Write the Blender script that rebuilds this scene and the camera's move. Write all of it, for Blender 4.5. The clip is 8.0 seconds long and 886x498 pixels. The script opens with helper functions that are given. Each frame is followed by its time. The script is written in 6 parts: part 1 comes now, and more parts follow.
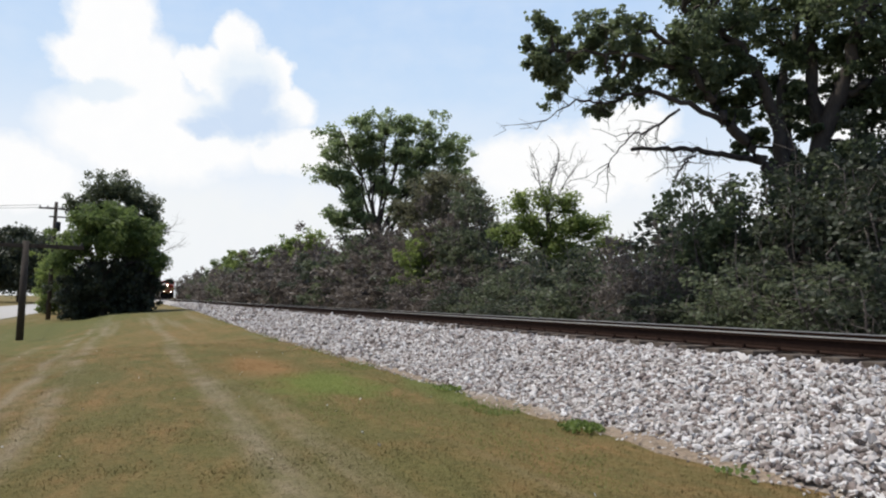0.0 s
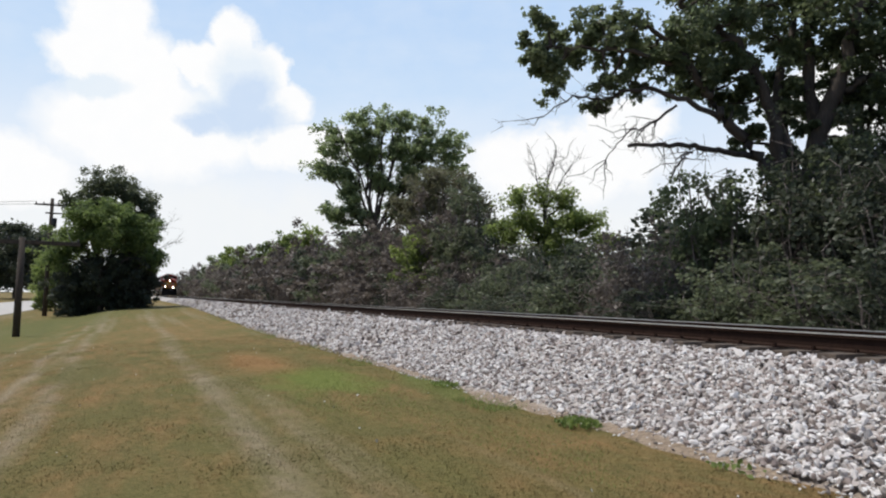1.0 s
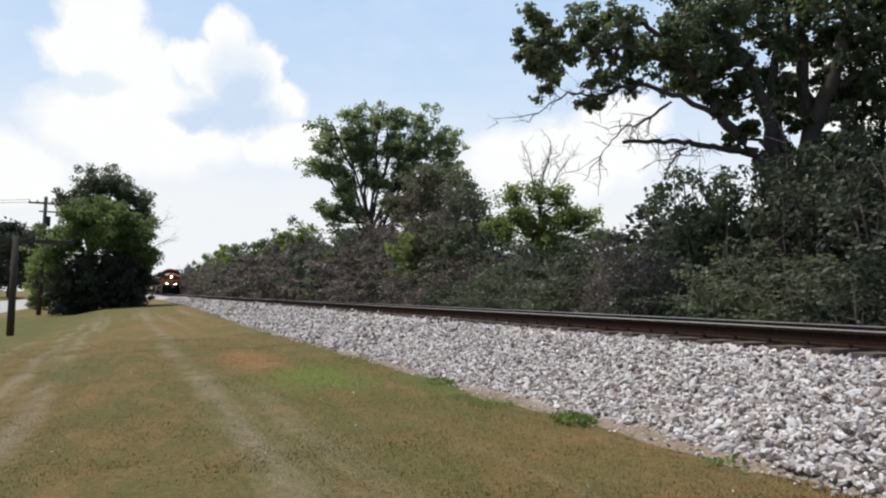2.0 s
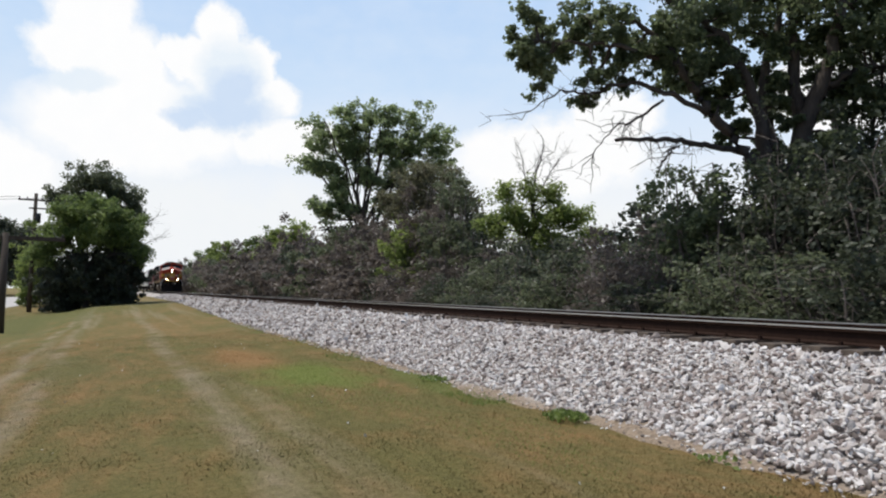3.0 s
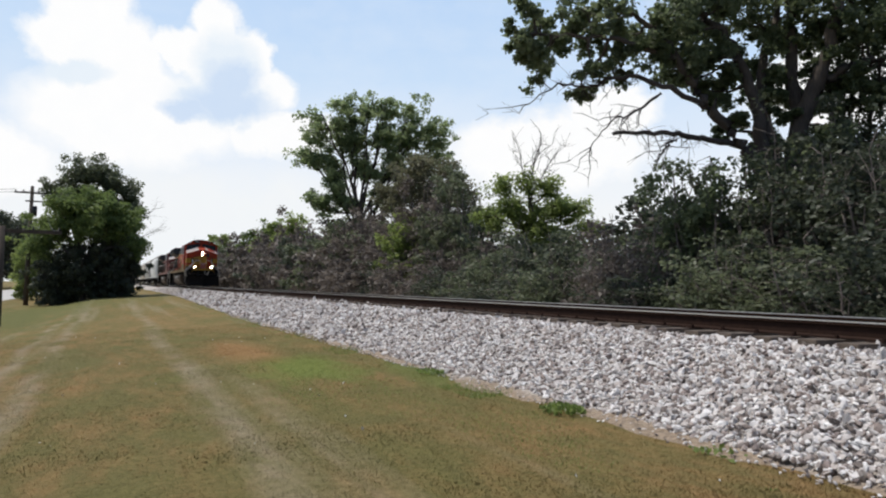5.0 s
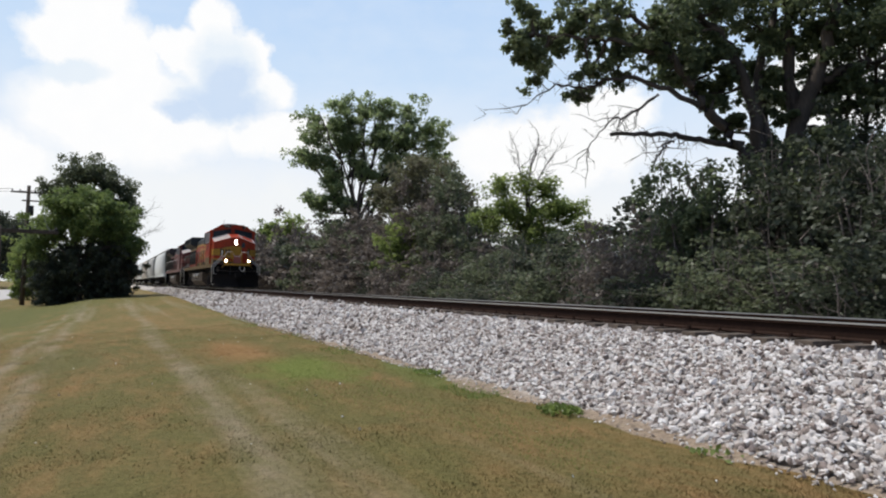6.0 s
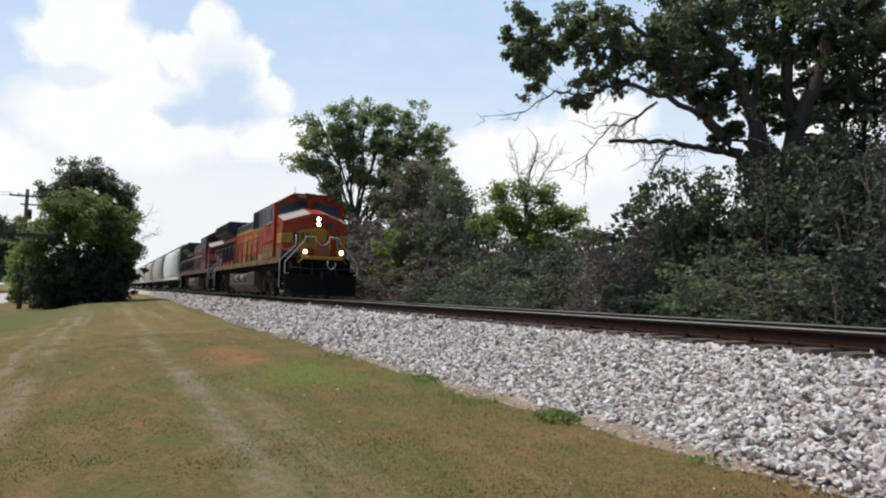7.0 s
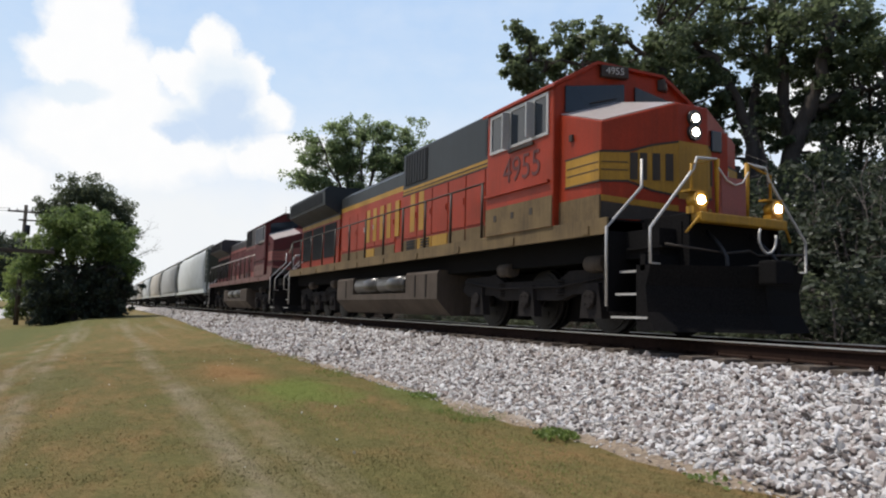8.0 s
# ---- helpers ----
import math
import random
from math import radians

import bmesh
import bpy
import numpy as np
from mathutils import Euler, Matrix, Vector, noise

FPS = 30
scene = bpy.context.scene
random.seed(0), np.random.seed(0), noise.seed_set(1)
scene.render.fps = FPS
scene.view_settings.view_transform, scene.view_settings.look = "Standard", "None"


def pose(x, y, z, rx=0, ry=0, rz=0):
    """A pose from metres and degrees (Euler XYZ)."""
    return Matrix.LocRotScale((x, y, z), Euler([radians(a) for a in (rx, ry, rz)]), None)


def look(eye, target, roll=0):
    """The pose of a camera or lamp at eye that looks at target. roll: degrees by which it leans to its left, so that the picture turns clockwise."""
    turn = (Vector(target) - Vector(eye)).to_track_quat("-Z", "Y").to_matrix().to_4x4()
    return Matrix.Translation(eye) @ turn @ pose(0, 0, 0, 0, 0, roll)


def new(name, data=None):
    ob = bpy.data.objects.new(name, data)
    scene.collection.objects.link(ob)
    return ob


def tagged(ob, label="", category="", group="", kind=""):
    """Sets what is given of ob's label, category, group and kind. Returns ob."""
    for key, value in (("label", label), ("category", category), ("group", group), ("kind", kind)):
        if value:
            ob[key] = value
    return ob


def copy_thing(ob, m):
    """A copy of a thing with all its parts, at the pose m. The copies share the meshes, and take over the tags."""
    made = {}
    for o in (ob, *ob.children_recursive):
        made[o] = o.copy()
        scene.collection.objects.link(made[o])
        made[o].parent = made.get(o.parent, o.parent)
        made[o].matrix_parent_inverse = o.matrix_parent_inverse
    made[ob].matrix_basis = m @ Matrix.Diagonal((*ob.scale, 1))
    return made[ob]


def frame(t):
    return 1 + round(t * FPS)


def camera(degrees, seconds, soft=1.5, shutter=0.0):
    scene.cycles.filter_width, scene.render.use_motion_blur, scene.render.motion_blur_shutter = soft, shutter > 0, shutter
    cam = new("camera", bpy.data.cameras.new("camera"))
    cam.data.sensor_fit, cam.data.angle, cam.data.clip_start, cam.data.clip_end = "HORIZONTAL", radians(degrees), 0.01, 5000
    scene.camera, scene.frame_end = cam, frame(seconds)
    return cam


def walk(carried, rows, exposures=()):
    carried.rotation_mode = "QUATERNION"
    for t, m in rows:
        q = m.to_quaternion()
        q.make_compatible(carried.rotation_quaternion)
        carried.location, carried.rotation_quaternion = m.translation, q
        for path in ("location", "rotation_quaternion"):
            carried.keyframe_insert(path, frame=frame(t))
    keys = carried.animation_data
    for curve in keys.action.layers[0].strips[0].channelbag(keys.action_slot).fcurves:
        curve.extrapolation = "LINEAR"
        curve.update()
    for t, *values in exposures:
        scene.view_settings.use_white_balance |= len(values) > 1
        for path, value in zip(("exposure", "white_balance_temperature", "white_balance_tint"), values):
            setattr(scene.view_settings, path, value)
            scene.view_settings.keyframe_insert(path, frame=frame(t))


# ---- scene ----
import itertools

EYE = Vector((-7.97, 0.0, 0.30))
LENS = 64.68

cam = camera(LENS, 8.0, soft=2.1)


def gaze(yaw, pitch, lean):
    """Camera pose: yaw from +X towards +Y, pitch up, lean clockwise, in degrees."""
    y, p = radians(yaw), radians(pitch)
    way = Vector((math.cos(y) * math.cos(p), math.sin(y) * math.cos(p), math.sin(p)))
    return look(EYE, EYE + way, lean)


walk(cam, [(t, gaze(a, b, c)) for t, a, b, c in (
    (0, 66.07, 4.42, 1.1), (0.5, 65.92, 4.26, 1.05), (1, 65.83, 4.12, 1.06), (1.5, 65.72, 3.99, 0.95),
    (3, 64.84, 3.69, 0.85), (3.5, 64.76, 3.52, 0.98), (4, 64.71, 3.33, 0.87), (4.5, 64.67, 3.16, 0.87),
    (6, 64.4, 3.19, 0.99), (6.5, 64.28, 3.36, 1.06), (7, 64.28, 3.68, 1.3), (7.5, 64.18, 4.19, 1.44), (8, 64.18, 5.04, 1.4))])

# ---- world and sun ----
SUN_AZ, SUN_EL = -60.0, 67.0   # degrees: azimuth from +Y towards +X
world = bpy.data.worlds.new("world")
scene.world = world
world.use_nodes = True
wn = world.node_tree.nodes
sky = wn.new("ShaderNodeTexSky")
sky.sky_type = "NISHITA"
sky.sun_disc = False
sky.sun_elevation = radians(SUN_EL)
sky.sun_rotation = radians(SUN_AZ)
sky.air_density, sky.dust_density = 1.0, 1.6
world.node_tree.links.new(sky.outputs[0], wn["Background"].inputs[0])
wn["Background"].inputs[1].default_value = 0.145

lamp = bpy.data.lights.new("sun", "SUN")
lamp.energy, lamp.angle, lamp.color = 3.05, radians(0.6), (1.0, 0.95, 0.87)
sun = new("sun", lamp)
a, e = radians(SUN_AZ), radians(SUN_EL)
to_sun = Vector((math.sin(a) * math.cos(e), math.cos(a) * math.cos(e), math.sin(e)))
sun.matrix_world = look(to_sun * 200, (0, 0, 0))
scene.view_settings.exposure = 0.0


# ---- materials ----
class Nodes:
    """A small builder for node materials."""

    def __init__(self, name):
        self.m = bpy.data.materials.new(name)
        self.m.use_nodes = True
        self.t = self.m.node_tree
        self.b = self.t.nodes["Principled BSDF"]
        self.out = self.t.nodes["Material Output"]

    def n(self, kind, **props):
        node = self.t.nodes.new(kind)
        for k, v in props.items():
            if k == "data_type":
                node.data_type = v
            elif k == "operation":
                node.operation = v
            elif k == "blend_type":
                node.blend_type = v
        return node

    def link(self, a, b):
        self.t.links.new(a, b)

    def coord(self, which="Object"):
        return self.n("ShaderNodeTexCoord").outputs[which]

    def mapped(self, vec, scale):
        mp = self.n("ShaderNodeMapping")
        self.link(vec, mp.inputs[0])
        mp.inputs["Scale"].default_value = scale
        return mp.outputs[0]

    def noise(self, vec, scale, detail=4.0, rough=0.55):
        nz = self.n("ShaderNodeTexNoise")
        self.link(vec, nz.inputs["Vector"])
        nz.inputs["Scale"].default_value = scale
        nz.inputs["Detail"].default_value = detail
        nz.inputs["Roughness"].default_value = rough
        return nz.outputs["Fac"]

    def ramp(self, fac, stops):
        r = self.n("ShaderNodeValToRGB")
        self.link(fac, r.inputs[0])
        el = r.color_ramp.elements
        while len(el) < len(stops):
            el.new(0.5)
        for i, (p, c) in enumerate(stops):
            el[i].position = p
            el[i].color = (*c, 1) if len(c) == 3 else c
        return r.outputs[0]

    def step(self, fac, lo, hi):
        return self.ramp(fac, [(lo, (0, 0, 0)), (hi, (1, 1, 1))])

    def mix(self, fac, a, b, blend="MIX"):
        mx = self.n("ShaderNodeMix", data_type="RGBA", blend_type=blend)
        for sock, v in ((mx.inputs[0], fac), (mx.inputs[6], a), (mx.inputs[7], b)):
            if isinstance(v, bpy.types.NodeSocket):
                self.link(v, sock)
            elif isinstance(v, (int, float)):
                sock.default_value = v
            else:
                sock.default_value = (*v, 1)
        return mx.outputs[2]

    def math(self, op, a, b=0.0):
        mt = self.n("ShaderNodeMath", operation=op)
        for sock, v in ((mt.inputs[0], a), (mt.inputs[1], b)):
            if isinstance(v, bpy.types.NodeSocket):
                self.link(v, sock)
            else:
                sock.default_value = v
        return mt.outputs[0]

    def bump(self, height, strength=0.4, distance=0.02):
        bp = self.n("ShaderNodeBump")
        bp.inputs["Strength"].default_value = strength
        bp.inputs["Distance"].default_value = distance
        self.link(height, bp.inputs["Height"])
        self.link(bp.outputs[0], self.b.inputs["Normal"])

    def colour(self, c):
        self.link(c, self.b.inputs["Base Color"])


def painted(name, colour, dirt=(0.09, 0.075, 0.06), amount=0.5, rough=0.45, metal=0.0, scale=1.0, gloss=0.0, spec=0.4):
    """Weathered paint: dust blotches, fine speckle and streaks that run down."""
    k = Nodes(name)
    c = k.coord()
    big = k.noise(c, 1.3 * scale, 5)
    streak = k.noise(k.mapped(c, (7 * scale, 7 * scale, 0.45 * scale)), 2.2, 6, 0.65)
    fine = k.noise(c, 45 * scale, 3)
    d = k.math("MULTIPLY", k.step(k.math("ADD", k.math("MULTIPLY", big, 0.55), k.math("MULTIPLY", streak, 0.45)), 0.42, 0.72), amount)
    faded = k.mix(k.step(fine, 0.3, 0.75), colour, tuple(min(1, v * 1.22 + 0.01) for v in colour))
    k.colour(k.mix(d, faded, dirt))
    k.b.inputs["Metallic"].default_value = metal
    k.b.inputs["Coat Weight"].default_value = gloss
    k.b.inputs["Coat Roughness"].default_value = 0.2
    k.b.inputs["Specular IOR Level"].default_value = spec
    r = k.math("ADD", k.math("MULTIPLY", big, 0.25), rough - 0.1)
    k.link(r, k.b.inputs["Roughness"])
    k.bump(k.noise(c, 9 * scale, 4), 0.12, 0.01)
    return k.m


def leaf_mat(name, dark, light, through_light=0.35):
    """Leaves: colour by leaf, some light passing through, a waxy face."""
    k = Nodes(name)
    rnd = k.n("ShaderNodeNewGeometry").outputs["Random Per Island"]
    patch = k.noise(k.coord(), 0.9, 3)
    mixed = k.math("ADD", k.math("MULTIPLY", rnd, 0.6), k.math("MULTIPLY", patch, 0.4))
    col = k.ramp(mixed, [(0.15, dark), (0.85, light)])
    k.colour(col)
    k.b.inputs["Roughness"].default_value = 0.48
    k.b.inputs["Specular IOR Level"].default_value = 0.38
    tl = k.n("ShaderNodeBsdfTranslucent")
    k.link(k.mix(0.5, col, tuple(min(1, v * 1.7) for v in light)), tl.inputs[0])
    ms = k.n("ShaderNodeMixShader")
    ms.inputs[0].default_value = through_light
    k.link(k.b.outputs[0], ms.inputs[1])
    k.link(tl.outputs[0], ms.inputs[2])
    k.link(ms.outputs[0], k.out.inputs[0])
    return k.m


def bark_mat(name, dark, light):
    k = Nodes(name)
    c = k.coord()
    rid = k.noise(k.mapped(c, (14, 14, 2.5)), 1.6, 5)
    big = k.noise(c, 1.1, 3)
    k.colour(k.mix(k.step(big, 0.35, 0.7), k.ramp(rid, [(0.3, dark), (0.7, light)]), light))
    k.b.inputs["Roughness"].default_value = 0.9
    k.bump(rid, 0.7, 0.03)
    return k.m


def glow(name, colour, strength):
    k = Nodes(name)
    k.b.inputs["Base Color"].default_value = (0.8, 0.8, 0.75, 1)
    k.b.inputs["Emission Color"].default_value = (*colour, 1)
    k.b.inputs["Emission Strength"].default_value = strength
    return k.m


M_LEAF_OAK = leaf_mat("leaf_oak", (0.072, 0.098, 0.048), (0.165, 0.200, 0.105), 0.55)
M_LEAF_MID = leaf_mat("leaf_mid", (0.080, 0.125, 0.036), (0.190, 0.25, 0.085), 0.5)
M_LEAF_FRESH = leaf_mat("leaf_fresh", (0.110, 0.155, 0.042), (0.270, 0.330, 0.105), 0.55)
M_LEAF_DULL = leaf_mat("leaf_dull", (0.095, 0.078, 0.066), (0.175, 0.150, 0.125), 0.3)
# dark leaf colour; under the lawn crown it also stands in for shade
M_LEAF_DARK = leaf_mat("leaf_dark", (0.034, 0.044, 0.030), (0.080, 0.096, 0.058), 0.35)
M_LEAF_PALE = leaf_mat("leaf_pale", (0.150, 0.205, 0.092), (0.290, 0.350, 0.180), 0.6)
M_LEAF_BROWN = leaf_mat("leaf_brown", (0.100, 0.098, 0.058), (0.190, 0.190, 0.112), 0.45)
M_LEAF_OLIVE = leaf_mat("leaf_olive", (0.070, 0.088, 0.046), (0.160, 0.185, 0.105), 0.4)
M_BARK = bark_mat("bark", (0.028, 0.022, 0.018), (0.085, 0.070, 0.058))
M_TWIG = bark_mat("twig", (0.095, 0.078, 0.068), (0.23, 0.195, 0.175))


def lawn_material(name="lawn"):
    k = Nodes(name)
    c = k.coord()
    drawn = k.mapped(c, (1, 0.38, 1))
    big = k.noise(drawn, 0.30, 5, 0.6)
    mid = k.noise(drawn, 1.7, 6, 0.65)
    fine = k.math("ADD", k.math("MULTIPLY", k.noise(c, 15, 6, 0.8), 0.6), k.math("MULTIPLY", k.noise(c, 48, 4, 0.7), 0.4))
    blot = k.noise(drawn, 6.0, 4, 0.6)
    track = k.noise(k.mapped(c, (1.15, 0.035, 1)), 1.0, 3)
    base = k.mix(k.step(k.math("ADD", k.math("MULTIPLY", big, 0.5), k.math("MULTIPLY", mid, 0.5)), 0.43, 0.58), (0.150, 0.140, 0.034), (0.335, 0.190, 0.072))
    base = k.mix(k.math("MULTIPLY", k.step(track, 0.54, 0.66), 0.65), base, (0.40, 0.33, 0.215))
    base = k.mix(k.math("MULTIPLY", k.step(blot, 0.40, 0.62), 0.62), base, (0.128, 0.120, 0.032))
    sx = k.n("ShaderNodeSeparateXYZ")
    k.link(c, sx.inputs[0])
    wob = k.math("MULTIPLY", k.math("SUBTRACT", k.noise(k.mapped(c, (0.4, 0.12, 1)), 1.0, 2), 0.5), 0.9)
    for xc, width in ((-6.72, 0.20), (-9.05, 0.17), (-9.65, 0.13)):
        off = k.math("ABSOLUTE", k.math("ADD", k.math("SUBTRACT", sx.outputs[0], xc), wob))
        band = k.math("SUBTRACT", 1.0, k.step(k.math("MULTIPLY", off, 0.25 / width), 0.05, 0.38))
        base = k.mix(k.math("MULTIPLY", k.math("MULTIPLY", band, k.step(mid, 0.36, 0.60)), 0.72), base, (0.42, 0.355, 0.255))
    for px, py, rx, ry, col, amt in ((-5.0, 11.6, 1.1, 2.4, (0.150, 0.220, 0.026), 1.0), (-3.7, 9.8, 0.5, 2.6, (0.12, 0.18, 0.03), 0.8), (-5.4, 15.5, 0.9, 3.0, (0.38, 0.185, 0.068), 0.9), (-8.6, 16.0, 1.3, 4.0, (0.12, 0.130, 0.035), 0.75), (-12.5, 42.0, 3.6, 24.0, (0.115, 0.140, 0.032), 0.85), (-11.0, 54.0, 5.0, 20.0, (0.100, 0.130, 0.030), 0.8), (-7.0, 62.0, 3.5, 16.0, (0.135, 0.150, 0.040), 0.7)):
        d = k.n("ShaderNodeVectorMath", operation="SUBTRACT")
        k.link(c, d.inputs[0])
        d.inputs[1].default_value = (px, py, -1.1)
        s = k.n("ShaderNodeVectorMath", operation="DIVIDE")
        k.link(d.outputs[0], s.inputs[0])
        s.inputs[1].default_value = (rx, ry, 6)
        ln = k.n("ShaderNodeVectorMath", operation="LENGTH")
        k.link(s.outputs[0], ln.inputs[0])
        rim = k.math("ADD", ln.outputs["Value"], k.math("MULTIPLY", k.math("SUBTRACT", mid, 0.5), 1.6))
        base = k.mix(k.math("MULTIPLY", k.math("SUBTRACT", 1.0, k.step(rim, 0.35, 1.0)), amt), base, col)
    base = k.mix(k.step(fine, 0.35, 0.70), k.mix(0.62, base, (0.045, 0.040, 0.014)), k.mix(0.32, base, (0.38, 0.31, 0.16)))
    k.colour(base)
    k.b.inputs["Roughness"].default_value = 0.95
    k.b.inputs["Specular IOR Level"].default_value = 0.15
    k.bump(fine, 0.9, 0.04)
    return k.m


def ballast_material(name="ballast", tint=1.0):
    """Crushed limestone: near-white to grey stones, some brown and dark ones."""
    k = Nodes(name)
    geo = k.n("ShaderNodeNewGeometry")
    info = k.n("ShaderNodeObjectInfo")
    r = k.math("FRACT", k.math("ADD", geo.outputs["Random Per Island"], info.outputs["Random"]))
    col = k.ramp(r, [(0.0, (0.09, 0.075, 0.068)), (0.16, (0.28, 0.225, 0.20)), (0.42, (0.50, 0.455, 0.42)), (0.72, (0.70, 0.67, 0.645)), (1.0, (0.84, 0.83, 0.81))])
    fine = k.noise(k.coord(), 40, 4)
    k.colour(k.mix(k.step(fine, 0.35, 0.8), k.mix(0.25, col, (0.2, 0.17, 0.14)), col))
    k.b.inputs["Roughness"].default_value = 0.85
    k.bump(fine, 0.5, 0.01)
    return k.m


def ballast_bed_material():
    k = Nodes("ballast_bed")
    c = k.coord()
    v = k.n("ShaderNodeTexVoronoi")
    k.link(c, v.inputs["Vector"])
    v.inputs["Scale"].default_value = 15
    col = k.ramp(v.outputs["Color"], [(0.0, (0.20, 0.17, 0.15)), (0.4, (0.42, 0.39, 0.36)), (1.0, (0.66, 0.64, 0.61))])
    dust = k.noise(c, 0.6, 4)
    col = k.mix(k.math("MULTIPLY", k.step(dust, 0.45, 0.75), 0.4), col, (0.40, 0.35, 0.30))
    sx = k.n("ShaderNodeSeparateXYZ")
    k.link(c, sx.inputs[0])
    foot = k.step(k.math("ADD", k.math("MULTIPLY", sx.outputs[0], -0.25), k.math("MULTIPLY", dust, 0.25)), 0.88, 0.98)
    col = k.mix(foot, col, k.mix(k.noise(c, 9, 5), (0.17, 0.125, 0.080), (0.37, 0.29, 0.21)))
    k.colour(k.mix(k.step(v.outputs["Distance"], 0.0, 0.09), (0.10, 0.085, 0.075), col))
    k.b.inputs["Roughness"].default_value = 0.95
    k.bump(v.outputs["Distance"], 1.0, 0.05)
    return k.m


def rough_mat(name, dark, light, scale=4.0, rough=0.85, metal=0.0, bump=0.4, spec=0.4):
    k = Nodes(name)
    c = k.coord()
    nz = k.noise(c, scale, 6, 0.62)
    big = k.noise(c, scale * 0.15, 3)
    k.colour(k.mix(k.step(big, 0.35, 0.7), k.ramp(nz, [(0.3, dark), (0.7, light)]), k.mix(0.5, dark, light)))
    k.b.inputs["Roughness"].default_value = rough
    k.b.inputs["Metallic"].default_value = metal
    k.b.inputs["Specular IOR Level"].default_value = spec
    k.bump(nz, bump, 0.02)
    return k.m


M_LAWN = lawn_material()
M_BLADE = lawn_material("lawn_blade")
M_BALLAST = ballast_material()
M_BED = ballast_bed_material()
M_ROAD = rough_mat("pale_concrete_road", (0.36, 0.34, 0.31), (0.52, 0.50, 0.47), 3.0, 0.9)
M_RAIL_HEAD = rough_mat("polished_rail", (0.62, 0.61, 0.60), (0.80, 0.79, 0.78), 20, 0.28, 0.95, 0.03)
M_RAIL = rough_mat("rusty_rail", (0.017, 0.010, 0.008), (0.042, 0.024, 0.017), 14, 0.9, spec=0.08)
M_TIE = rough_mat("tie_wood", (0.050, 0.038, 0.030), (0.16, 0.125, 0.095), 9, 0.9)
M_POLE = rough_mat("pole_wood", (0.035, 0.028, 0.022), (0.085, 0.068, 0.055), 8, 0.9)
M_WIRE = rough_mat("wire", (0.02, 0.02, 0.02), (0.04, 0.04, 0.04), 5, 0.6)


def sky_material():
    """Summer sky with a sunlit cumulus, haze near the horizon; u and v are azimuth and elevation in tens of degrees."""
    k = Nodes("sky_backdrop")
    uv = k.n("ShaderNodeTexCoord").outputs["UV"]
    nz = k.n("ShaderNodeTexNoise")
    k.link(uv, nz.inputs["Vector"])
    nz.inputs["Scale"].default_value = 3.2
    nz.inputs["Detail"].default_value = 7
    nz.inputs["Roughness"].default_value = 0.62
    off = k.n("ShaderNodeVectorMath", operation="SUBTRACT")
    k.link(nz.outputs["Color"], off.inputs[0])
    off.inputs[1].default_value = (0.5, 0.5, 0.5)
    amp = k.n("ShaderNodeVectorMath", operation="SCALE")
    k.link(off.outputs[0], amp.inputs[0])
    amp.inputs["Scale"].default_value = 0.30
    warped = k.n("ShaderNodeVectorMath", operation="ADD")
    k.link(uv, warped.inputs[0])
    k.link(amp.outputs[0], warped.inputs[1])

    def field(blobs):
        best = None
        for u, v, ru, rv in blobs:
            d = k.n("ShaderNodeVectorMath", operation="SUBTRACT")
            k.link(warped.outputs[0], d.inputs[0])
            d.inputs[1].default_value = (u, v, 0)
            s = k.n("ShaderNodeVectorMath", operation="DIVIDE")
            k.link(d.outputs[0], s.inputs[0])
            s.inputs[1].default_value = (ru, rv, 1e3)
            ln = k.n("ShaderNodeVectorMath", operation="LENGTH")
            k.link(s.outputs[0], ln.inputs[0])
            f = k.math("SUBTRACT", 1.0, ln.outputs["Value"])
            best = f if best is None else k.math("MAXIMUM", best, f)
        return best

    white = field([(-0.22, 1.95, 0.36, 0.50), (-0.30, 1.72, 0.42, 0.22), (0.02, 1.62, 0.36, 0.36), (0.67, 1.96, 0.24, 0.26),
                   (0.74, 1.68, 0.40, 0.36), (0.95, 1.76, 0.20, 0.22), (0.44, 1.74, 0.26, 0.20), (1.08, 1.52, 0.26, 0.20), (0.1, 1.25, 0.9, 0.42), (1.2, 1.2, 0.6, 0.22),
                   (3.4, 1.12, 0.95, 0.34), (3.9, 1.42, 0.42, 0.22), (-0.8, 0.85, 0.5, 0.3), (5.6, 1.5, 0.8, 0.4), (-3.0, 1.6, 1.2, 0.6), (8.5, 1.7, 1.4, 0.6), (13, 1.4, 1.6, 0.5), (-8, 1.5, 1.7, 0.6), (-13, 2.0, 1.5, 0.6)])
    shade = field([(0.76, 1.66, 0.30, 0.36), (0.74, 1.43, 0.48, 0.22), (-0.3, 1.5, 0.3, 0.1)])
    grey = field([(0.80, 1.40, 0.46, 0.17), (0.48, 1.33, 0.26, 0.10), (0.80, 1.55, 0.26, 0.24), (9, 1.3, 1.0, 0.2), (-8, 1.1, 1.2, 0.2)])
    sep = k.n("ShaderNodeSeparateXYZ")
    k.link(uv, sep.inputs[0])
    blue = k.ramp(k.math("MULTIPLY", sep.outputs[1], 0.25), [(0.0, (0.93, 0.95, 0.97)), (0.22, (0.83, 0.89, 0.97)), (0.42, (0.58, 0.74, 0.95)), (0.62, (0.48, 0.66, 0.93)), (1.0, (0.30, 0.50, 0.85))])
    low = k.math("SUBTRACT", 1.28, k.math("ADD", sep.outputs[1], k.math("MULTIPLY", k.noise(uv, 2.2, 5), 0.55)))
    thin = k.math("MULTIPLY", k.step(k.noise(k.mapped(uv, (1, 2.4, 1)), 1.3, 6), 0.45, 0.80), 0.22)
